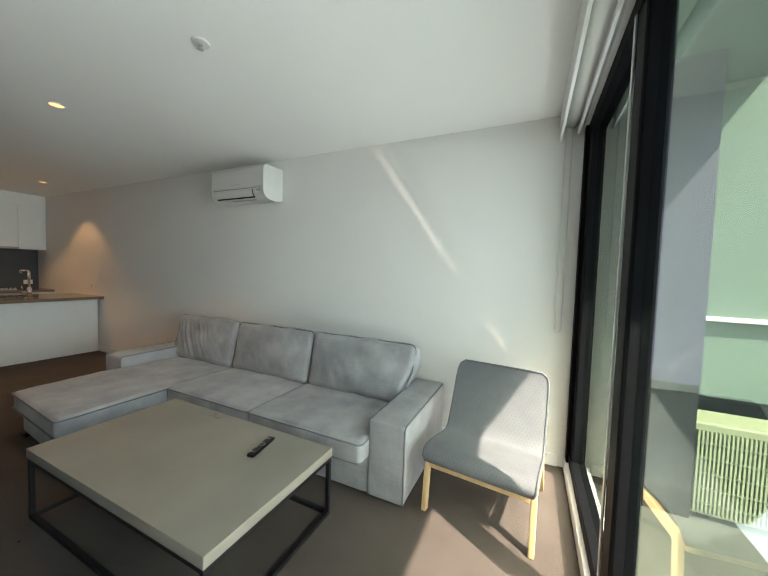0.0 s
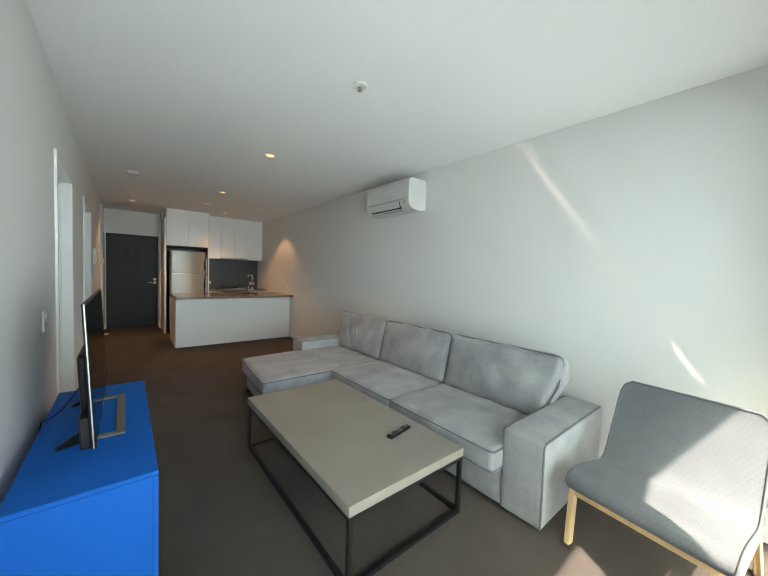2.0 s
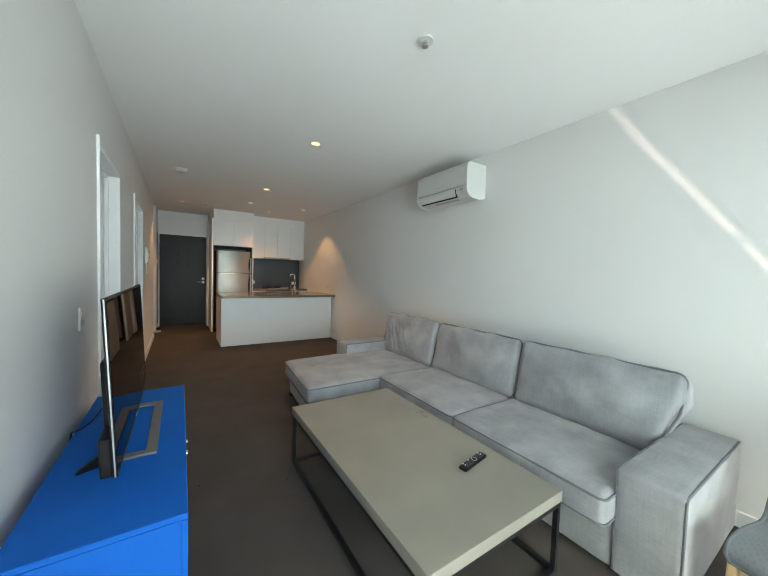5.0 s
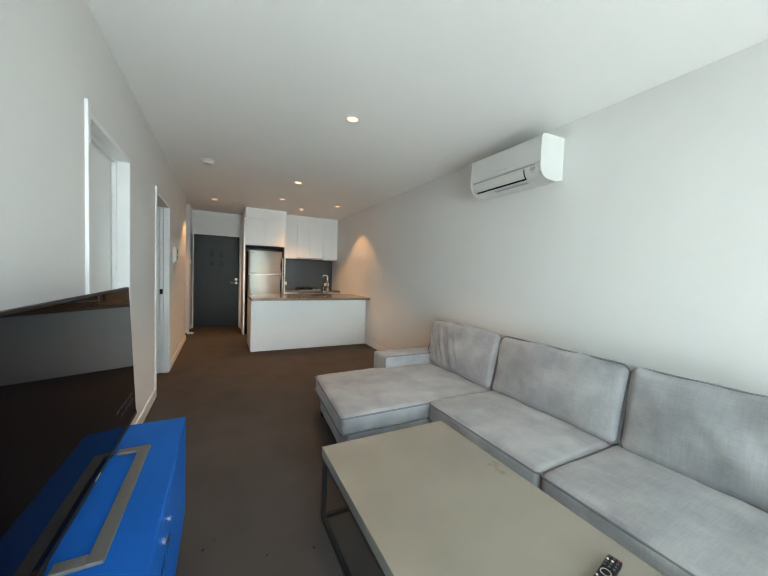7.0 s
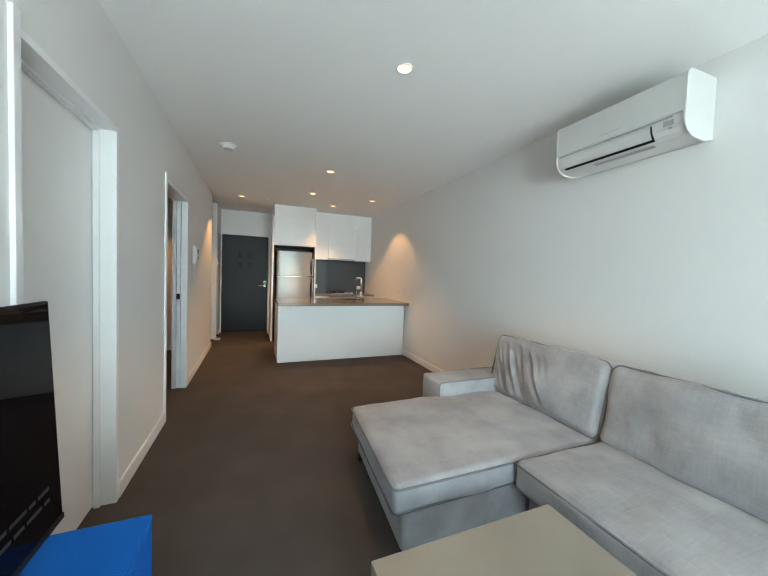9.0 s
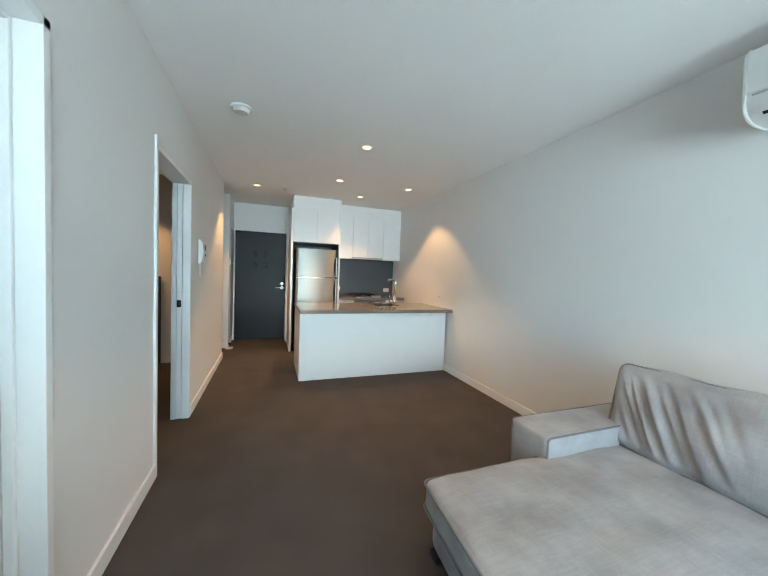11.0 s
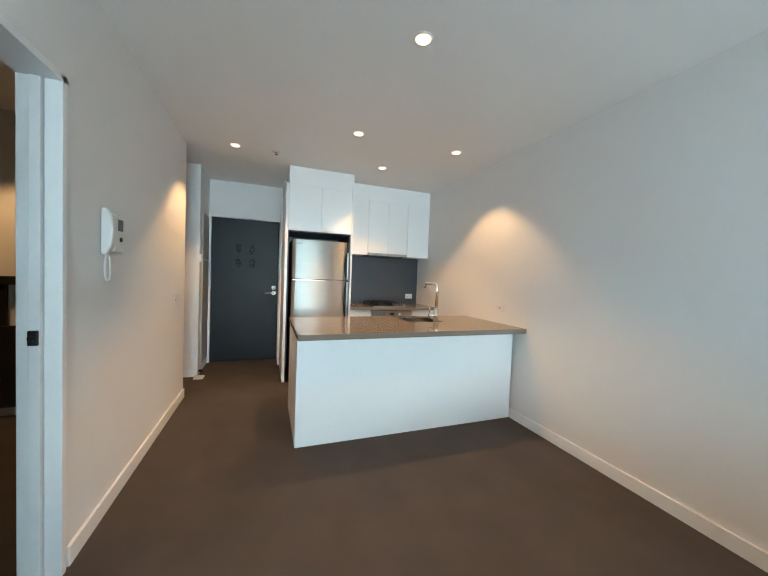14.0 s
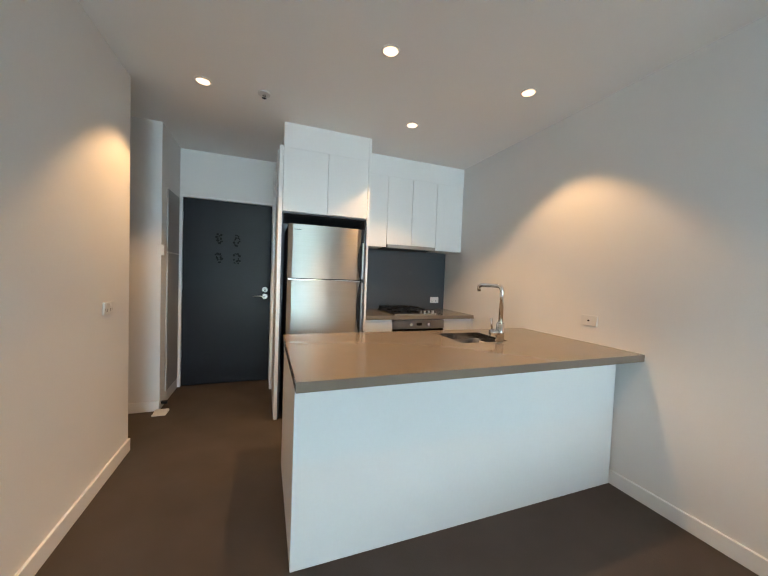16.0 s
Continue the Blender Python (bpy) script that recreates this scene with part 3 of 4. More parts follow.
pts = [(-7.09, 2.465, 1.0), (-7.09, 2.465, 1.215)] + arc((-7.125, 2.4615, 1.215), 0.035, 0, 90, (1, 0.1, 0), (0, 0, 1), 6) + [(-7.28, 2.446, 1.25)] + arc((-7.28, 2.446, 1.228), 0.022, 90, 180, (1, 0.1, 0), (0, 0, 1), 5) + [(-7.302, 2.444, 1.205)]
tube(bm, pts, 0.0145, 14)
part("spout", bm, CHROME, tap, smooth=True)
bm = bmesh.new()
cyl(bm, (-7.09, 2.42, 0.945), 0.021, 0.06, "y")
tube(bm, [(-7.09, 2.397, 0.96), (-7.09, 2.39, 1.04)], 0.006)
part("lever", bm, CHROME, tap, smooth=True)


def outlet(at, normal, label, w=0.115, h=0.072, holes=2, name="power_outlet", kind="power outlet"):
    """A white power point. normal: 'x' faces +x, '-y' faces -y, 'y' faces +y."""
    o = thing(name, at, label, kind)
    x, y, z = at
    def slab(u0, u1, v0, v1, d0, d1):
        if normal == "x": return (x + d0, x + d1, y + u0, y + u1, z + v0, z + v1)
        if normal == "-y": return (x + u0, x + u1, y - d1, y - d0, z + v0, z + v1)
        return (x + u0, x + u1, y + d0, y + d1, z + v0, z + v1)
    part("plate", boxes(slab(-w / 2, w / 2, -h / 2, h / 2, 0, 0.009), bev=0.002), PLASTIC, o)
    for i in range(holes):
        u = (i - (holes - 1) / 2) * w * 0.5
        part("rocker", boxes(slab(u - 0.008, u + 0.008, h * 0.12, h * 0.36, 0.009, 0.012), bev=0.001), PLASTIC, o)
        part("slot", boxes(slab(u - 0.012, u - 0.009, -h * 0.3, -h * 0.05, 0.009, 0.0095), slab(u + 0.009, u + 0.012, -h * 0.3, -h * 0.05, 0.009, 0.0095)), BLACK, o)
    return o


aerial = outlet((-6.975, RIGHT, 1.032), "-y", "white single aerial outlet above the island worktop", holes=0)
part("socket", cyl(bmesh.new(), (-6.975, RIGHT - 0.011, 1.032), 0.006, 0.006, "y"), BLACK, aerial)
outlet((-8.92, 3.0, 1.012), "x", "white double power point on the dark splashback")
outlet((-8.92, 2.02, 1.03), "x", "white power point on the dark splashback near the fridge", 0.075)
outlet((-7.74, LEFT, 1.035), "y", "white light switch plate on the hall wall", 0.115, 0.072, 2, "wall_switch", "switch")
outlet((-2.985, LEFT, 1.05), "y", "white light switch plate behind the television", 0.075, 0.115, 2, "wall_switch", "switch")

# ---- kitchen: back run ----
single("splashback", boxes((-8.93, -8.92, 1.90, RIGHT, 0.90, 1.63)), SPLASH, "dark grey glass splashback", "splashback", at=(-8.925, 2.5, 0.9))
single("back_worktop", boxes((-8.93, -8.28, 1.905, RIGHT, 0.862, 0.90), bev=0.002), STONE, "taupe stone worktop along the kitchen wall", "worktop", at=(-8.6, 2.5, 0.862))


def cabinet(name, x, y0, y1, z0, z1, doors, label, back=-8.93):
    """A cabinet unit whose doors face +x; doors: list of (y0, y1, z0, z1)."""
    c = thing(name, ((x + back) / 2, (y0 + y1) / 2, z0), label, "cabinet", "kitchen cabinets")
    part("body", boxes((back, x - 0.021, y0, y1, z0, z1)), CABINET, c)
    for a, b, lo, hi in doors:
        part("door", boxes((x - 0.019, x, a + 0.0018, b - 0.0018, lo, hi)), CABINET, c)
    return c


cabinet("base_cabinet", -8.31, 1.90, 2.197, 0.10, 0.86, [(1.90, 2.197, 0.66, 0.835), (1.90, 2.197, 0.11, 0.655)], "narrow white base cabinet with a top drawer beside the fridge")
cabinet("base_cabinet", -8.31, 2.783, RIGHT, 0.10, 0.86, [(2.783, RIGHT, 0.66, 0.835), (2.783, RIGHT, 0.11, 0.655)], "white base cabinet with a top drawer beside the wall")
single("kickboard", boxes((-8.37, -8.355, 1.90, RIGHT, 0.0, 0.098)), CABINET, "white kickboard under the kitchen cabinets", "kickboard", at=(-8.36, 2.5, 0))
SPL = (1.905, 2.205, 2.495, 2.797, RIGHT - 0.03)
for i in range(4):
    lo = 1.598 if i in (0, 3) else 1.633
    cabinet("wall_cabinet", -8.59, SPL[i], SPL[i + 1], lo + 0.004, 2.346, [(SPL[i], SPL[i + 1], lo, 2.347)], "white handleless wall cabinet above the cooktop" if i in (1, 2) else "white handleless wall cabinet reaching lower than the hood")
single("cabinet_fascia", boxes((-8.93, -8.59, 1.90, RIGHT, 2.348, CEIL - 0.001), (-8.93, -8.592, RIGHT - 0.029, RIGHT, 1.598, 2.347)), CABINET, "white bulkhead panel above the wall cabinets", "panel", at=(-8.7, 2.5, 2.4))
hood = thing("range_hood", (-8.75, 2.486, 1.6), "slim stainless steel slide-out range hood", "range hood")
part("body", boxes((-8.92, -8.60, 2.21, 2.79, 1.594, 1.629)), DARK_STEEL, hood)
part("front_strip", boxes((-8.60, -8.574, 2.21, 2.79, 1.592, 1.629), bev=0.003), STEEL, hood, "brushed steel front strip")
cabinet("fridge_cabinet", -8.265, 1.127, 1.878, 1.815, 2.346, [(1.127, 1.507, 1.815, 2.347), (1.507, 1.878, 1.815, 2.347)], "white two-door cabinet above the fridge")
single("fridge_fascia", boxes((-8.93, -8.265, 1.127, 1.878, 2.348, CEIL - 0.001)), CABINET, "white bulkhead panel above the fridge cabinet", "panel", at=(-8.6, 1.5, 2.4))
single("fridge_side_panel", boxes((-8.93, -8.27, 1.093, 1.124, 0, 2.36), bev=0.002), CABINET, "tall white panel on the hall side of the fridge", "panel", at=(-8.6, 1.1, 0))
single("fridge_side_panel", boxes((-8.93, -8.27, 1.881, 1.904, 0, CEIL - 0.002), bev=0.002), CABINET, "tall white panel between fridge and worktop", "panel", at=(-8.6, 1.88, 0))
# thin dark sheets over the inner faces of the fridge recess
single("cavity_sheets", boxes((-8.93, -8.29, 1.126, 1.136, 0, 1.81), (-8.93, -8.29, 1.868, 1.879, 0, 1.81), (-8.93, -8.92, 1.136, 1.868, 0, 1.81), (-8.92, -8.29, 1.136, 1.868, 1.80, 1.811)), DARK_BLUE_GREY, "thin dark blue-grey sheets on the inside of the fridge recess", "panel", at=(-8.6, 1.5, 0))

fr = thing("fridge", (-8.55, 1.5, 0), "stainless steel two-door fridge with freezer on top", "fridge")
part("body", boxes((-8.90, -8.29, 1.18, 1.845, 0.03, 1.705), bev=0.006), DARK_STEEL, fr)


def fridge_door(z0, z1):
    bm = bmesh.new()
    prof, n = [], 18
    for i in range(n + 1):
        u = i / n
        prof.append((-8.218 - 0.014 * (2 * u - 1) ** 2 - 0.006 * max(0, abs(2 * u - 1) - 0.96) / 0.04, 1.178 + u * 0.645))
    low = [bm.verts.new((x, y, z0)) for x, y in prof] + [bm.verts.new((-8.285, 1.823, z0)), bm.verts.new((-8.285, 1.178, z0))]
    top = [bm.verts.new((v.co.x, v.co.y, z1)) for v in low]
    for i in range(len(low)):
        j = (i + 1) % len(low)
        bm.faces.new((low[i], low[j], top[j], top[i]))
    bm.faces.new(low)
    bm.faces.new(top[::-1])
    return bm


for z0, z1, hz0, hz1 in ((1.243, 1.705, 1.25, 1.58), (0.07, 1.229, 0.76, 1.22)):
    d = part("door", fridge_door(z0, z1), FRIDGE_STEEL, fr)
    part("edge_strip", boxes((-8.285, -8.232, 1.824, 1.852, z0, z1), bev=0.004), BLACK, d, "black edge strip with recessed grip")
    bm = bmesh.new()
    n = 16
    for i in range(n):
        a, b = i / n, (i + 1) / n
        w0, w1 = 0.028 * math.sin(math.pi * a) ** 0.7, 0.028 * math.sin(math.pi * b) ** 0.7
        za, zb = hz0 + (hz1 - hz0) * a, hz0 + (hz1 - hz0) * b
        bm.faces.new([bm.verts.new(p) for p in ((-8.2335, 1.824 - w0, za), (-8.2335, 1.824, za), (-8.2335, 1.824, zb), (-8.2335, 1.824 - w1, zb))])
    r = bmesh.ops.extrude_face_region(bm, geom=bm.faces[:])
    bmesh.ops.translate(bm, verts=[v for v in r["geom"] if isinstance(v, bmesh.types.BMVert)], vec=(0.004, 0, 0))
    part("grip", bm, BLACK, d, "dark curved finger grip")
    part("handle", boxes((-8.234, -8.214, 1.828, 1.85, hz0, hz1), bev=0.005), STEEL, d)
part("badge", boxes((-8.2265, -8.2235, 1.225, 1.285, 1.655, 1.662)), DARK_BLUE_GREY, fr, "small plain maker's badge")
part("split_trim", boxes((-8.24, -8.221, 1.182, 1.82, 1.2295, 1.235), bev=0.001), CHROME, fr, "bright trim on the lower door's top edge")
part("kick_grille", boxes((-8.30, -8.28, 1.195, 1.83, 0.01, 0.06)), BLACK, fr)

ck = thing("gas_cooktop", (-8.6, 2.47, 0.9), "black four-burner gas cooktop with cast iron trivets", "cooktop")
part("tray", boxes((-8.86, -8.36, 2.235, 2.71, 0.90, 0.910), bev=0.003), BLACK, ck)
part("front_edge", boxes((-8.3598, -8.352, 2.235, 2.71, 0.9005, 0.912), bev=0.002), STEEL, ck, "thin steel front edge")
for x in (-8.74, -8.55):
    for y in (2.34, 2.545):
        part("burner", cyl(cyl(bmesh.new(), (x, y, 0.917), 0.045, 0.014), (x, y, 0.928), 0.032, 0.010), BLACK, ck)
for y in (2.34, 2.545):
    bm = bmesh.new()
    for x in (-8.84, -8.46):
        box(bm, x - 0.005, x + 0.005, y - 0.095, y + 0.095, 0.938, 0.948)
    for yy in (-0.095, 0.0, 0.095):
        box(bm, -8.834, -8.466, y + yy - 0.005, y + yy + 0.005, 0.938, 0.948)
    for x in (-8.84, -8.46):
        for yy in (-0.09, 0.09):
            box(bm, x - 0.005, x + 0.005, y + yy - 0.005, y + yy + 0.005, 0.910, 0.938)
    part("trivet", bm, BLACK, ck, "black cast iron trivet")
for i in range(4):
    part("knob", cyl(bmesh.new(), (-8.392, 2.545 + i * 0.047, 0.924), 0.018, 0.028, r2=0.015), STEEL, ck, smooth=False)
ov = thing("oven", (-8.6, 2.465, 0.12), "built-in stainless steel oven under the cooktop", "oven")
part("body", boxes((-8.90, -8.33, 2.2, 2.78, 0.115, 0.858)), DARK_STEEL, ov)
part("control_panel", boxes((-8.33, -8.303, 2.2, 2.78, 0.762, 0.852), bev=0.003), STEEL, ov, "brushed steel control panel")
part("oven_door", boxes((-8.33, -8.305, 2.2, 2.78, 0.13, 0.757), bev=0.004), SCREEN, ov, "black glass oven door")
for y in (2.39, 2.59):
    part("knob", cyl(bmesh.new(), (-8.292, y, 0.808), 0.016, 0.024, "x"), CHROME, ov)
part("display", boxes((-8.303, -8.301, 2.46, 2.52, 0.795, 0.822)), BLACK, ov)
part("handle", tube(bmesh.new(), [(-8.305, 2.24, 0.70), (-8.265, 2.24, 0.70), (-8.265, 2.69, 0.70), (-8.305, 2.69, 0.70)], 0.008), STEEL, ov, smooth=True)

# ---- fittings on walls and ceiling ----
ic = thing("intercom", (-6.45, LEFT, 1.480), "white wall intercom with handset and curly cord", "intercom")
part("base", boxes((-6.515, -6.395, LEFT, LEFT + 0.045, 1.380, 1.575), bev=0.008), PLASTIC, ic)
part("screen", boxes((-6.487, -6.430, LEFT + 0.045, LEFT + 0.048, 1.490, 1.550), bev=0.001), DARK_BLUE_GREY, ic, "small grey display")
part("button", cyl(bmesh.new(), (-6.462, LEFT + 0.047, 1.445), 0.012, 0.006, "y"), BLACK, ic)
bm = bmesh.new()
hp = [(LEFT + 0.004, 1.365), (LEFT + 0.022, 1.358), (LEFT + 0.046, 1.400), (LEFT + 0.056, 1.480), (LEFT + 0.046, 1.560), (LEFT + 0.022, 1.598), (LEFT + 0.004, 1.590)]
ha, hc = [[bm.verts.new((x, y, z)) for y, z in hp] for x in (-6.393, -6.345)]
for i in range(len(hp)):
    k = (i + 1) % len(hp)
    bm.faces.new((ha[i], ha[k], hc[k], hc[i]))
bm.faces.new(ha[::-1])
bm.faces.new(hc)
bmesh.ops.bevel(bm, geom=bm.edges[:], offset=0.009, segments=2, affect="EDGES", profile=0.5)
part("handset", bm, PLASTIC, ic)
bm = bmesh.new()
pts = []
for i in range(150):
    u = i / 149
    a = math.pi * 2 * u
    px, pz = -6.385 - 0.030 * math.sin(a), 1.295 + 0.065 * math.cos(a)
    pts.append((px + 0.0032 * math.cos(u * 190), LEFT + 0.02 + 0.0032 * math.sin(u * 190), pz))
tube(bm, pts, 0.0032, 5)
part("cord", bm, PLASTIC, ic, "curly white cord", smooth=True)

for lx, ly in LAMPS:
    dl = thing("ceiling_light", (lx, ly, CEIL), "round recessed downlight, lit warm white", "downlight", "recessed ceiling downlights")
    bm = bmesh.new()
    n, rows = 32, ((0.052, CEIL - 0.001), (0.050, CEIL - 0.006), (0.043, CEIL - 0.008), (0.040, CEIL - 0.004))
    rings = [[bm.verts.new((lx + r * math.cos(math.tau * k / n), ly + r * math.sin(math.tau * k / n), z)) for k in range(n)] for r, z in rows]
    for a, b in zip(rings, rings[1:]):
        for k in range(n):
            bm.faces.new((a[k], a[(k + 1) % n], b[(k + 1) % n], b[k]))
    part("trim", bm, PLASTIC, dl, smooth=True)
    part("diffuser", cyl(bmesh.new(), (lx, ly, CEIL - 0.003), 0.040, 0.004), LIGHT, dl, "glowing warm diffuser")

sm = thing("smoke_detector", (-5.60, 0.556, CEIL), "round white smoke detector on the ceiling", "smoke detector")
part("base", cyl(bmesh.new(), (-5.60, 0.556, CEIL - 0.008), 0.075, 0.018, seg=36), PLASTIC, sm)
part("cover", cyl(bmesh.new(), (-5.60, 0.556, CEIL - 0.029), 0.05, 0.028, seg=36, r2=0.066), PLASTIC, sm, smooth=False)
part("light", cyl(bmesh.new(), (-5.60, 0.524, CEIL - 0.043), 0.004, 0.003), BLACK, sm)
for x, y in ((-2.18, 1.63), (-7.89, 0.967)):
    sp = thing("sprinkler", (x, y, CEIL), "chrome fire sprinkler head in a white ceiling rose", "sprinkler", "ceiling sprinklers")
    part("rose", cyl(bmesh.new(), (x, y, CEIL - 0.005), 0.042, 0.010, seg=32, r2=0.042), PLASTIC, sp)
    bm = bmesh.new()
    cyl(bm, (x, y, CEIL - 0.014), 0.012, 0.010, seg=14)
    tube(bm, [(x - 0.012, y, CEIL - 0.016), (x - 0.015, y, CEIL - 0.024), (x, y, CEIL - 0.032), (x + 0.015, y, CEIL - 0.024), (x + 0.012, y, CEIL - 0.016)], 0.003, 6)
    cyl(bm, (x, y, CEIL - 0.034), 0.016, 0.003, seg=14)
    part("head", bm, CHROME, sp)

# ---- split air conditioner ----
acu = thing("air_conditioner", (-3.39, RIGHT, 2.10), "white wall-mounted split air conditioner, flap closed", "air conditioner")


def extruded(prof, x0, x1):
    bm = bmesh.new()
    a = [bm.verts.new((x0, y, z)) for y, z in prof]
    b = [bm.verts.new((x1, y, z)) for y, z in prof]
    n = len(prof)
    for i in range(n):
        bm.faces.new((a[i], a[(i + 1) % n], b[(i + 1) % n], b[i]))
    bm.faces.new(a[::-1])
    bm.faces.new(b)
    return bm


AX0, AX1, AF = -3.775, -3.012, 2.872   # ends and front of the unit
belly = [(AF + 0.008, 2.206)] + [(AF + 0.10 - 0.095 * math.cos(a), 2.19 - 0.085 * math.sin(a)) for a in (0.15, 0.45, 0.8, 1.15, 1.5)]
part("casing", extruded([(RIGHT - 0.001, 2.437), (AF + 0.03, 2.425), (AF + 0.012, 2.418), (AF + 0.008, 2.40)] + belly + [(3.06, 2.10), (RIGHT - 0.001, 2.115)], AX0 + 0.012, AX1 - 0.012), CASE_WHITE, acu)
cap = [(RIGHT - 0.001, 2.443)] + [(AF + 0.045 - 0.05 * math.sin(a), 2.389 + 0.05 * math.cos(a)) for a in (0.1, 0.5, 0.9, 1.25, 1.57)] + [(AF - 0.005, 2.205)] + [(AF + 0.10 - 0.105 * math.cos(a), 2.19 - 0.095 * math.sin(a)) for a in (0.15, 0.45, 0.8, 1.15, 1.5)] + [(3.06, 2.092), (RIGHT - 0.001, 2.112)]
for x0, x1 in ((AX0, AX0 + 0.012), (AX1 - 0.012, AX1)):
    bm = extruded(cap, x0, x1)
    bmesh.ops.bevel(bm, geom=[e for e in bm.edges if abs(e.verts[0].co.x - e.verts[1].co.x) < 1e-6], offset=0.003, segments=2, affect="EDGES", profile=0.5)
    part("end_cap", bm, CASE_WHITE, acu)
part("front_panel", extruded([(AF + 0.007, 2.418), (AF + 0.001, 2.41), (AF - 0.003, 2.36), (AF - 0.003, 2.222), (AF + 0.007, 2.216)], AX0 + 0.013, AX1 - 0.013), CASE_WHITE, acu)
# grey strip gives the groove under the panel its shade by colour
part("panel_gap", extruded([(AF + 0.010, 2.2155), (AF + 0.003, 2.2155), (AF + 0.003, 2.207), (AF + 0.010, 2.207)], AX0 + 0.03, AX1 - 0.06), GREY_PANEL, acu, "thin grey strip coloured as the shade in the panel gap")
part("badge", extruded([(AF - 0.003, 2.252), (AF - 0.0045, 2.252), (AF - 0.0045, 2.257), (AF - 0.003, 2.257)], -3.46, -3.33), SILVER, acu, "small plain silver badge strip")
part("air_flap", extruded([(AF + 0.006, 2.190), (AF + 0.001, 2.188), (AF + 0.008, 2.155), (AF + 0.022, 2.130), (AF + 0.030, 2.134)], AX0 + 0.035, AX1 - 0.16), CASE_WHITE, acu)
part("flap_edge", extruded([(AF + 0.002, 2.196), (AF - 0.001, 2.190), (AF + 0.006, 2.155), (AF + 0.026, 2.122), (AF + 0.034, 2.128)], AX1 - 0.159, AX1 - 0.153), BLACK, acu, "dark end of the flap")
part("flap_gap", extruded([(AF + 0.032, 2.131), (AF + 0.024, 2.127), (AF + 0.034, 2.116), (AF + 0.044, 2.119)], AX0 + 0.06, AX1 - 0.153), BLACK, acu, "dark air slot")
part("louvre", extruded([(AF + 0.062, 2.108), (AF + 0.060, 2.1055), (AF + 0.084, 2.0995), (AF + 0.086, 2.102)], AX0 + 0.25, AX1 - 0.17), GREY_PANEL, acu, "grey louvre strip")
part("display", extruded([(AF + 0.006, 2.196), (AF + 0.001, 2.195), (AF + 0.003, 2.168), (AF + 0.008, 2.169)], AX1 - 0.10, AX1 - 0.055), GREY_PANEL, acu, "small grey display")
part("button", cyl(bmesh.new(), (AX1 - 0.07, AF + 0.008, 2.155), 0.006, 0.012, "y", 12), SILVER, acu)

# ---- sofa ----
sofa = thing("sofa", (-2.75, 2.6, 0), "light grey fabric corner sofa with chaise and piped cushions", "sofa")


def cushion(name, c, size, r, puff, seed, wrinkle=0.006, tilt=0.0, label="", folds=0.0, tuck=0.0, slack=0.0):
    bm = soft_box(size, r, puff, 96 if folds > 0.03 else 46 if slack else 12, wrinkle, seed)
    if tuck:
        for v in bm.verts:   # drawn in low down, beside the armrest
            v.co.x -= tuck * max(0.0, v.co.x / size[0] * 2) ** 2 * min(1.0, max(0.0, 0.35 - v.co.z / size[2] * 2))
    if folds:
        for v in bm.verts:   # slack upright folds low on the front
            s = v.co.x + 0.5 * v.co.z
            k = max(0.0, 1 - ((v.co.x + 0.14) / 0.30) ** 2) * max(0.0, 1 - (v.co.z / size[2] * 2.1 + 0.15) ** 2) * (v.co.y < 0)
            f = noise.noise(Vector((s * 26 + seed, v.co.z * 1.6, 0.3)))
            v.co.y -= folds * k * f
    if slack:
        flat = 1 if size[1] < size[2] else 2   # the face that is sat on or leant on
        o = 3 - flat
        for v in bm.verts:
            rim = (1 - min(1, abs(v.co.x) / size[0] * 2) ** 2) * (1 - min(1, abs(v.co[o]) / size[o] * 2) ** 2) * 1.3
            f = noise.noise(Vector((v.co.x * 7, v.co[o] * 4 + v.co.x * 3, seed))) + 0.5 * noise.noise(Vector((v.co.x * 16 + v.co[o] * 9, v.co[o] * 8, seed + 5)))
            v.co[flat] += slack * rim * f
    hx, hy, hz = size[0] / 2, size[1] / 2, size[2] / 2
    m = Matrix.Translation(c) @ Matrix.Rotation(radians(tilt), 4, "X")
    bmesh.ops.transform(bm, matrix=m, verts=bm.verts)
    ob = part(name, bm, SOFA, sofa, label, smooth=True, at=c)
    return ob, m


def askew(ob, k):
    """Pulls the front corner at the low-x side back, so that the front edge runs at a slant."""
    xs, ys = [v.co.x for v in ob.data.vertices], [v.co.y for v in ob.data.vertices]
    right, back, deep = max(xs), max(ys), max(ys) - min(ys)
    for v in ob.data.vertices:
        v.co.y += k * (right - v.co.x) * (back - v.co.y) / deep


def piping(parent, m, hx, hy, z, r=0.0056, inset=-0.001):
    """A cord round the top edge of a cushion."""
    cr, pts = 0.03, []
    for sx, sy, a in ((1, 1, 0), (-1, 1, 90), (-1, -1, 180), (1, -1, 270)):
        pts += arc((sx * (hx - cr - inset), sy * (hy - cr - inset), z), cr, a, a + 90, (1, 0, 0), (0, 1, 0), 4)
    bm = tube(bmesh.new(), [m @ p for p in pts], r, 6, True)
    return part("piping", bm, PIPING, parent, "darker cord piping", smooth=True)


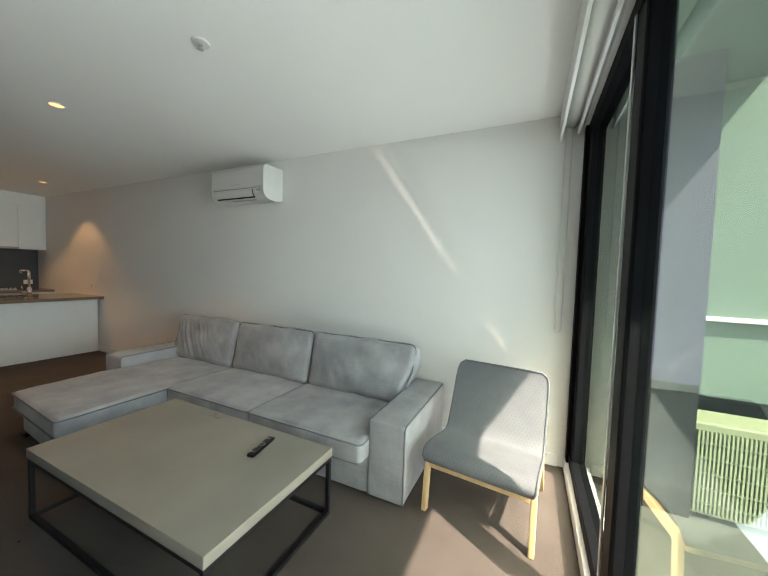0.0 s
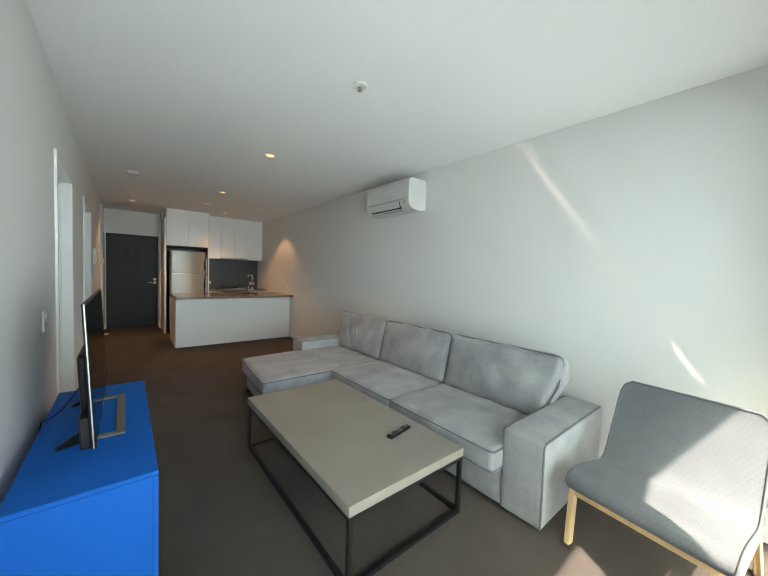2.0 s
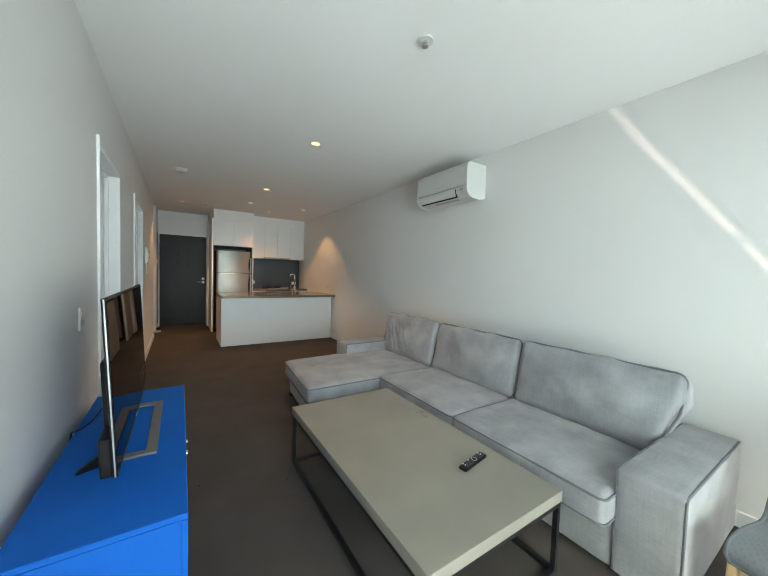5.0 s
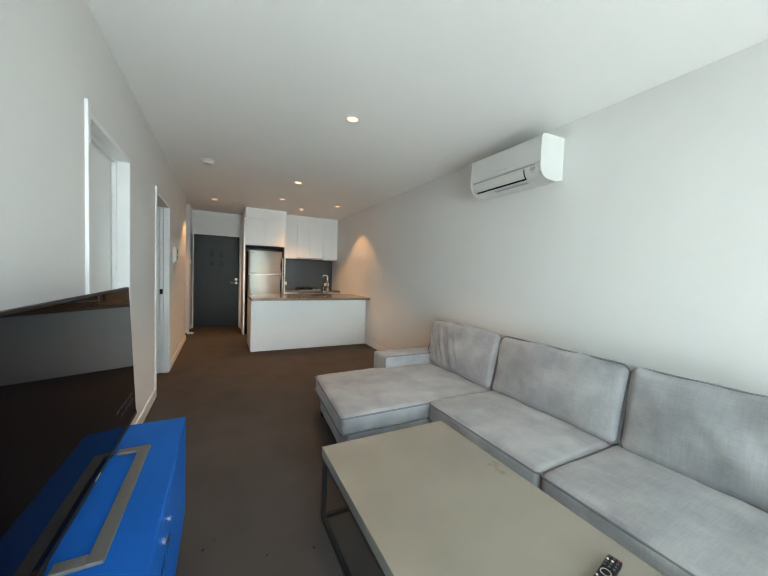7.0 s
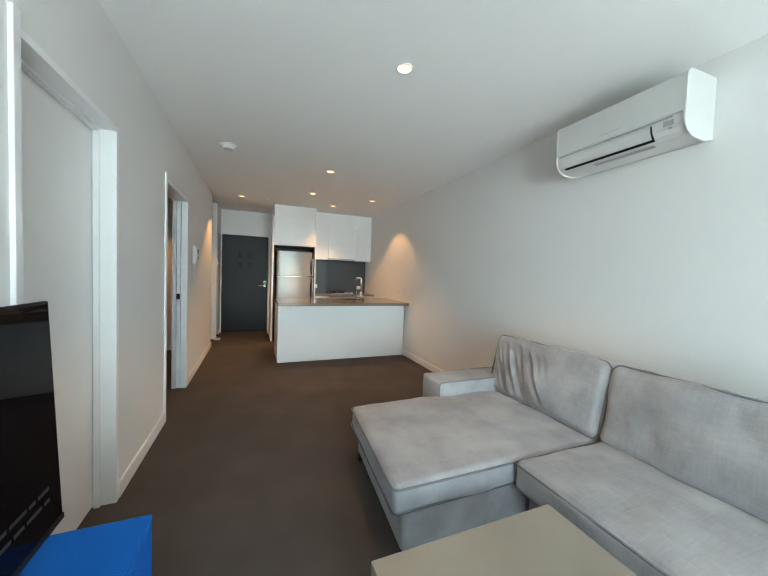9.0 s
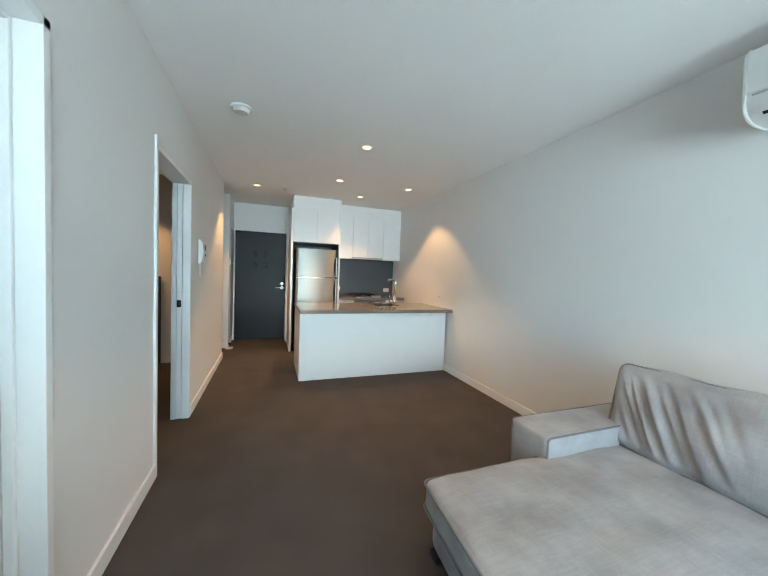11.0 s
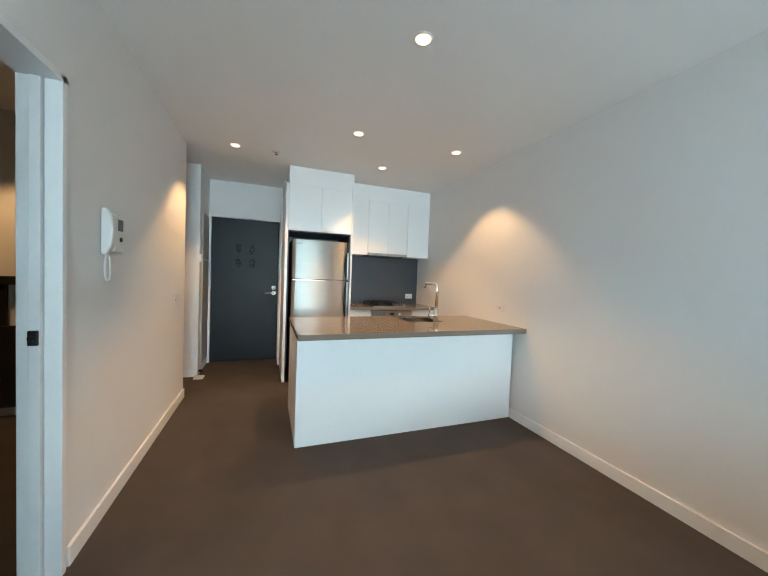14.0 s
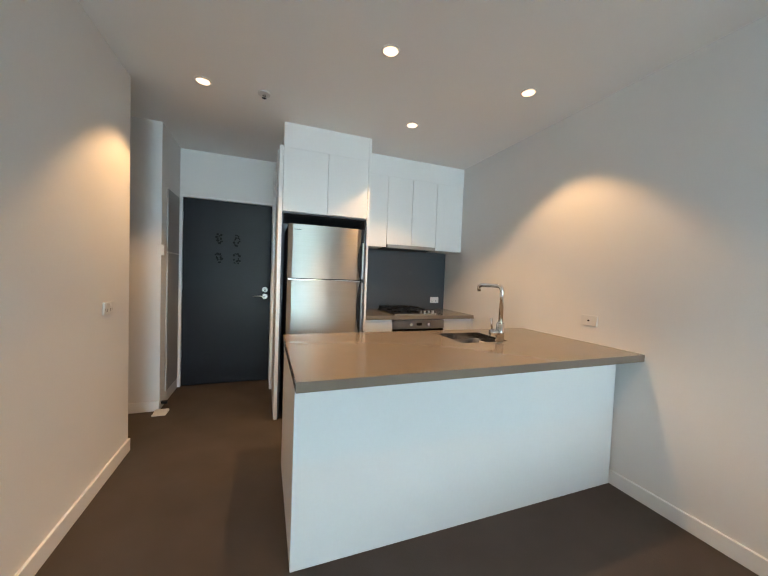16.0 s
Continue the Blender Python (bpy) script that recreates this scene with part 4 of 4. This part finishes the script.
# base and back
base = part("chaise_base", soft_box((0.90, 1.58, 0.215), 0.025, (0, 0, 0), 8), SOFA, sofa, smooth=True, at=(0, 0, 0))
base.location = Vector((-3.742, 2.27, 0.1375)) - BASE[sofa]
part("seat_base", soft_box((1.86, 0.88, 0.22), 0.025, (0, 0, 0), 8), SOFA, sofa, smooth=True, at=(0, 0, 0)).location = Vector((-2.33, 2.64, 0.122)) - BASE[sofa]
part("backrest", soft_box((2.68, 0.17, 0.63), 0.05, (0, 0, 0), 10), SOFA, sofa, smooth=True, at=(0, 0, 0)).location = Vector((-2.78, 3.03, 0.32)) - BASE[sofa]
for x in (-4.14, -3.34):
    part("leg", boxes((x - 0.03, x + 0.03, 1.53, 1.59, 0.0, 0.03)), BLACK, sofa)
# seats
o, m = cushion("chaise_cushion", Vector((-3.73, 2.137, 0.303)), (0.91, 1.43, 0.145), 0.035, (0.008, 0.008, 0.022), 1.0, 0.01, slack=0.010)
for q in (o, piping(o, m, 0.455, 0.715, 0.054), piping(o, m, 0.455, 0.715, -0.054), base):
    askew(q, 0.07)
for i, x0 in enumerate((-3.262, -2.337)):
    o, m = cushion("seat_cushion", Vector((x0 + 0.4625, 2.45, 0.311)), (0.92, 0.70, 0.15), 0.035, (0.006, 0.012, 0.024), 3.0 + i, 0.008, slack=0.009)
    piping(o, m, 0.46, 0.35, 0.057)
    piping(o, m, 0.46, 0.35, -0.057)
# arms
for x0, x1, yf in ((-1.418, -1.175, 2.197), (-4.39, -4.12, 2.175)):
    size = (x1 - x0, 3.10 - yf, 0.482)
    c = Vector(((x0 + x1) / 2, (yf + 3.10) / 2, 0.251))
    o, m = cushion("armrest", c, size, 0.022, (0, 0, 0), 7.0, 0.003)
    hx, hy, hz = size[0] / 2, size[1] / 2, size[2] / 2
    for s in (-1, 1):
        q = 0.006
        pts = [(s * (hx - q), -hy + q, -hz + 0.01), (s * (hx - q), -hy + q, hz - 0.03)] + [(s * (hx - q), -hy + q + 0.02 - 0.02 * math.cos(a), hz - 0.03 + 0.024 * math.sin(a)) for a in (0.5, 1.0, 1.57)] + [(s * (hx - q), hy - 0.03, hz - q)]
        part("piping", tube(bmesh.new(), [m @ Vector(p) for p in pts], 0.0058, 6), PIPING, o, "darker cord piping", smooth=True)
# loose back cushions, leaning on the back
for i, (x0, x1) in enumerate(((-4.21, -3.258), (-3.258, -2.31), (-2.31, -1.34))):
    c = Vector(((x0 + x1) / 2, 2.845, 0.592))
    o, m = cushion("back_cushion", c, (x1 - x0 - 0.005, 0.19, 0.47), 0.05, (0.004, 0.035, 0.012), 11.0 + 3 * i, 0.014, -13, folds=0.045 if i == 0 else 0.010, tuck=0.085 if i == 2 else 0.0, slack=0.010)
    hx, hz = (x1 - x0) / 2 - 0.004, 0.235 - 0.002
    cr, pts = 0.05, []
    for sx, sz, a in ((1, 1, 0), (-1, 1, 90), (-1, -1, 180), (1, -1, 270)):
        pts += arc((sx * (hx - cr), -0.066, sz * (hz - cr)), cr, a, a + 90, (1, 0, 0), (0, 0, 1), 4)
    if i == 2:   # the cord follows the drawn-in side
        pts = [Vector((p.x - 0.085 * max(0.0, p.x / hx) ** 2 * min(1.0, max(0.0, 0.35 - p.z / hz)), p.y, p.z)) for p in (Vector(p) for p in pts)]
        low, high = [p for p in pts if p.z < 0], [p for p in pts if p.z >= 0]
        pts = high + low[:5] + low[5:]
        pts.append(Vector((hx - 0.012, -0.066, 0.02)))
    part("piping", tube(bmesh.new(), [m @ p for p in pts], 0.0062, 6, True), PIPING, o, "darker cord piping", smooth=True)

# ---- coffee table ----
TX0, TX1, TY0, TY1, TZ = -2.962, -1.535, 1.203, 1.986, 0.387
tb = thing("coffee_table", ((TX0 + TX1) / 2, (TY0 + TY1) / 2, 0), "low table with beige concrete-look top on black steel frame", "coffee table")
part("tabletop", boxes((TX0, TX1, TY0, TY1, TZ - 0.05, TZ), bev=0.003), CONCRETE, tb, "beige concrete-look slab top")
t = 0.022
for x in (TX0 + 0.004, TX1 - 0.004 - t):
    for y in (TY0 + 0.004, TY1 - 0.004 - t):
        part("leg", boxes((x, x + t, y, y + t, 0.0, TZ - 0.072), bev=0.001), DARK_STEEL, tb)
    part("cross_rail", boxes((x, x + t, TY0 + 0.004 + t, TY1 - 0.004 - t, 0.0, t), bev=0.001), DARK_STEEL, tb)
for y in (TY0 + 0.004, TY1 - 0.004 - t):
    part("long_rail", boxes((TX0 + 0.004 + t, TX1 - 0.004 - t, y, y + t, 0.0, t), bev=0.001), DARK_STEEL, tb)
part("top_frame", boxes((TX0 + 0.004, TX1 - 0.004, TY0 + 0.004, TY0 + 0.004 + t, TZ - 0.072, TZ - 0.0505), (TX0 + 0.004, TX1 - 0.004, TY1 - 0.004 - t, TY1 - 0.004, TZ - 0.072, TZ - 0.0505),
     (TX0 + 0.004, TX0 + 0.004 + t, TY0 + 0.004 + t, TY1 - 0.004 - t, TZ - 0.072, TZ - 0.0505), (TX1 - 0.004 - t, TX1 - 0.004, TY0 + 0.004 + t, TY1 - 0.004 - t, TZ - 0.072, TZ - 0.0505)), DARK_STEEL, tb)

rng = random.Random(8)
bm = bmesh.new()
for k in range(7):
    cyl(bm, (-2.45 + rng.uniform(-0.05, 0.05), 1.935 + rng.uniform(-0.02, 0.02), TZ + 0.0004 + k * 0.00005), rng.uniform(0.008, 0.022), 0.0002, seg=11)
part("stain", bm, STAIN, tb, "small brown stain")

rm = thing("remote_control", (0, 0, 0), "black remote control lying on the coffee table", "remote control")
bm = soft_box((0.043, 0.20, 0.017), 0.006, (0, 0, 0.002), 6)
bmesh.ops.translate(bm, verts=bm.verts, vec=(0, 0, 0.0095))
part("body", bm, BLACK, rm, smooth=True)
RUB = {"g": material("grey_rubber", (0.10, 0.10, 0.105), 0.6, bump=0), "w": PLASTIC, "r": material("red_rubber", (0.45, 0.02, 0.02), 0.5, bump=0)}
rng = random.Random(2)
for r in range(11):
    for c in range(3):
        y = 0.085 - r * 0.0158
        if 4 <= r <= 6:
            continue
        k = "r" if (r == 0 and c == 2) else ("w" if rng.random() < 0.2 else "g")
        part("button", cyl(bmesh.new(), ((c - 1) * 0.0135, y, 0.0205), 0.0034, 0.003, seg=10), RUB[k], rm)
part("dial", tube(bmesh.new(), [(0.014 * math.cos(a * math.tau / 24), 0.007 + 0.014 * math.sin(a * math.tau / 24), 0.0195) for a in range(24)], 0.0016, 6, True), SILVER, rm, "thin silver dial ring", smooth=True)
rm.matrix_world = pose(-1.878, 1.793, TZ + 0.0005, 0, 0, 11)

# ---- blue cabinet ----
BX0, BX1, BY0, BY1, BZ = -3.107, -1.895, 0.172, 0.575, 0.600
bc = thing("media_cabinet", ((BX0 + BX1) / 2, (BY0 + BY1) / 2, 0), "bright blue powder-coated metal cabinet under the television", "cabinet")
part("top", boxes((BX0, BX1, BY0, BY1, BZ - 0.018, BZ), bev=0.003), BLUE, bc)
part("body", boxes((BX0 + 0.003, BX1 - 0.003, BY0 + 0.003, BY1 - 0.02, 0.15, BZ - 0.0185)), BLUE, bc)
for x0, x1 in ((BX0, BX0 + 0.0028), (BX1 - 0.0028, BX1)):
    part("side_panel", boxes((x0, x1, BY0, BY1 - 0.0185, 0.15, BZ - 0.0185)), BLUE, bc)
for x in (BX0, BX1 - 0.028):
    for y in (BY0, BY1 - 0.045):
        bm = boxes((x, x + 0.028, y, y + 0.028, 0.0, 0.1498), bev=0.002)
        part("leg", bm, BLUE, bc)
mid = (BX0 + BX1) / 2
for a, b, h in ((BX0 + 0.002, mid - 0.0015, mid - 0.05), (mid + 0.0015, BX1 - 0.002, mid + 0.05)):
    d = part("door", boxes((a, b, BY1 - 0.0185, BY1, 0.135, BZ - 0.021), bev=0.003), BLUE, bc)
    part("lock", cyl(bmesh.new(), (h, BY1 + 0.004, 0.50), 0.011, 0.010, "y", 16), CHROME, d, "small chrome lock")
    part("vent", boxes(*[(h + (k - 1) * 0.022 - 0.004, h + (k - 1) * 0.022 + 0.004, BY1, BY1 + 0.0008, 0.40, 0.44) for k in range(3)]), BLACK, d, "dark vent slots")

# ---- television ----
tv = thing("television", (-2.57, 0.37, BZ), "large black flat television switched off on a grey metal stand", "television")
VX0, VX1, VZ0, VZ1, VY = -3.083, -2.092, 0.656, 1.220, 0.388


def leaning(bm):
    """Tips a piece of the set back with the screen."""
    for v in bm.verts:
        v.co.y -= 0.046 * (v.co.z - VZ0)
    return bm


part("bezel", leaning(boxes((VX0, VX1, VY - 0.012, VY, VZ0, VZ1), bev=0.003)), BLACK, tv)
part("screen", leaning(boxes((VX0 + 0.008, VX1 - 0.008, VY, VY + 0.0015, VZ0 + 0.018, VZ1 - 0.008))), SCREEN, tv, "glossy dark screen")
part("edge_trim", leaning(boxes((VX1, VX1 + 0.003, VY - 0.006, VY - 0.002, VZ0 + 0.002, VZ1 - 0.002))), SILVER, tv, "thin silver side trim")
part("bottom_strip", leaning(boxes((VX0 + 0.002, VX1 - 0.002, VY, VY + 0.003, VZ0 + 0.002, VZ0 + 0.016))), BLACK, tv)
part("badge", leaning(boxes((-2.61, -2.565, VY + 0.003, VY + 0.004, VZ0 + 0.006, VZ0 + 0.011))), PLATE, tv, "tiny plain pale badge")
for z, words in ((0.765, (0.05, 0.03, 0.06, 0.04, 0.05)), (0.737, (0.03, 0.06, 0.04, 0.05))):
    x = -3.03
    for w in words:   # two faint lines of small text left on the screen
        part("text_bar", leaning(boxes((x, x + w - 0.008, VY + 0.0016, VY + 0.0019, z, z + 0.009))), SCREEN_TEXT, tv, "small faint grey bar")
        x += w
shell = part("back_shell", soft_box((0.72, 0.034, 0.30), 0.014, (0, 0.003, 0), 8), BLACK, tv, smooth=True, at=(0, 0, 0))
shell.location, shell.rotation_euler = Vector((-2.57, VY - 0.040, 0.85)) - BASE[tv], (0.046, 0, 0)
part("speaker_box", leaning(boxes((-2.57, -2.10, VY - 0.044, VY - 0.0125, VZ0 - 0.002, VZ0 + 0.125), bev=0.006)), BLACK, tv)
bm = boxes((-2.865, -2.83, VY - 0.01, 0.442, BZ, BZ + 0.010), (-2.338, -2.303, VY - 0.01, 0.442, BZ, BZ + 0.010), (-2.865, -2.303, 0.4422, 0.478, BZ, BZ + 0.010), bev=0.002)
part("front_foot", bm, FOOT, tv, "flat grey metal U-shaped foot")
for x in (-2.847, -2.32):
    part("neck", boxes((x - 0.02, x + 0.02, VY - 0.058, VY - 0.02, BZ, VZ0 + 0.10), bev=0.004), BLACK, tv)
    bm = bmesh.new()
    ends = [[bm.verts.new((x + dx + s * 0.012, y, BZ + h)) for s, h in ((-1, 0), (1, 0), (1, top), (-1, top))] for dx, y, top in ((0.0, VY - 0.058, 0.05), (0.035, VY - 0.134, 0.006))]
    for k in range(4):
        bm.faces.new((ends[0][k], ends[0][(k + 1) % 4], ends[1][(k + 1) % 4], ends[1][k]))
    bm.faces.new(ends[0][::-1])
    bm.faces.new(ends[1])
    part("rear_foot", bm, BLACK, tv)
bm = bmesh.new()
tube(bm, [(-2.70, 0.335, 0.79), (-2.70, 0.31, 0.76), (-2.69, 0.27, 0.69), (-2.67, 0.225, 0.63), (-2.66, 0.19, 0.607), (-2.65, 0.166, 0.603), (-2.65, 0.155, 0.55), (-2.65, 0.15, 0.3), (-2.65, 0.15, 0.02)], 0.0035, 6)
part("cable", bm, BLACK, tv, "thin black cable", smooth=True)

# ---- easy chair ----
ch = thing("easy_chair", (0, 0, 0), "grey pierced-fabric easy chair on a birch frame", "chair")
W = 0.60
prof = [(-0.352, 0.300), (-0.374, 0.315), (-0.380, 0.340), (-0.355, 0.372), (-0.32, 0.382), (-0.26, 0.38), (-0.18, 0.368), (-0.10, 0.352), (-0.03, 0.338), (0.02, 0.335), (0.055, 0.352), (0.088, 0.40), (0.128, 0.48), (0.166, 0.56), (0.204, 0.64), (0.236, 0.705), (0.252, 0.74), (0.260, 0.765)]


def sling():
    bm = bmesh.new()
    uv = bm.loops.layers.uv.new("UVMap")
    n, cols, acc = len(prof), 24, [0.0]
    for a, b in zip(prof, prof[1:]):
        acc.append(acc[-1] + math.dist(a, b))
    grid = []
    for j in range(n):
        u_end = min(j, n - 1 - j)
        row = []
        for i in range(cols + 1):
            u = 2 * i / cols - 1
            w = W / 2 - (0.045 if u_end == 0 else 0.014 if u_end == 1 else 0.003 if u_end == 2 else 0.0)
            y, z = prof[j]
            row.append((bm.verts.new((u * w, y, z - 0.006 * (1 - u * u))), i / cols * W, acc[j]))
        grid.append(row)
    for j in range(n - 1):
        for i in range(cols):
            q = (grid[j][i], grid[j][i + 1], grid[j + 1][i + 1], grid[j + 1][i])
            f = bm.faces.new([v for v, _, _ in q])
            for lp, (_, a, b) in zip(f.loops, q):
                lp[uv].uv = (a, b)
    return bm


sl = part("sling", sling(), SLING, ch, "grey pierced woven fabric", smooth=True)
rim = []
n = len(prof)
for s in (1, -1):
    inset = [(0.045, 0.014, 0.003)[min(j, n - 1 - j)] if min(j, n - 1 - j) < 3 else 0.0 for j in range(n)]
    side = [(s * (W / 2 - inset[j]), prof[j][0], prof[j][1]) for j in range(n)]
    rim += side if s == 1 else side[::-1]
part("hem", tube(bmesh.new(), rim, 0.006, 8, True), EDGE, ch, "dark bound hem", smooth=True)


def bar(a, b, w, d):
    """A flat timber bar from a to b, w wide across x and d deep."""
    a, b = Vector(a), Vector(b)
    z = (b - a).normalized()
    x = Vector((1, 0, 0)) if abs(z.x) < 0.9 else Vector((0, 1, 0))
    y = z.cross(x).normalized()
    x = y.cross(z)
    bm = bmesh.new()
    bmesh.ops.create_cube(bm, size=1)
    bmesh.ops.scale(bm, vec=(w, d, (b - a).length), verts=bm.verts)
    bmesh.ops.bevel(bm, geom=bm.edges[:], offset=0.005, segments=2, affect="EDGES", profile=0.5)
    m = Matrix((x, y, z)).transposed().to_4x4()
    m.translation = (a + b) / 2
    bmesh.ops.transform(bm, matrix=m, verts=bm.verts)
    return bm


for s in (-1, 1):
    x = s * 0.288
    part("front_leg", bar((x, -0.345, 0.0), (x, -0.315, 0.335), 0.028, 0.045), BIRCH, ch)
    part("rear_leg", bar((x, 0.255, 0.0), (x, 0.06, 0.325), 0.028, 0.045), BIRCH, ch)
    part("side_rail", bar((x, -0.30, 0.30), (x, 0.08, 0.285), 0.026, 0.05), BIRCH, ch)
    part("back_post", bar((s * 0.262, 0.09, 0.29), (s * 0.262, 0.275, 0.70), 0.022, 0.03), BIRCH, ch)
part("front_rail", bar((-0.272, -0.33, 0.285), (0.272, -0.33, 0.285), 0.024, 0.05), BIRCH, ch)
part("rear_rail", bar((-0.272, 0.08, 0.285), (0.272, 0.08, 0.285), 0.024, 0.05), BIRCH, ch)
ch.matrix_world = pose(-0.742, 2.58, 0, 0, 0, -6)

# ---- specks on the carpet ----
for x, y, r in ((-2.99, 0.655, 0.010), (-3.03, 0.70, 0.006), (-2.79, 1.125, 0.009), (-2.84, 0.92, 0.006)):
    bm = bmesh.new()
    bmesh.ops.create_icosphere(bm, subdivisions=2, radius=r, matrix=Matrix.Translation((x, y, 0.002)) @ Matrix.Diagonal((1, 0.8, 0.4, 1)))
    single("crumb", bm, BLACK, "small dark crumb lying on the carpet", "crumb", at=(x, y, 0))
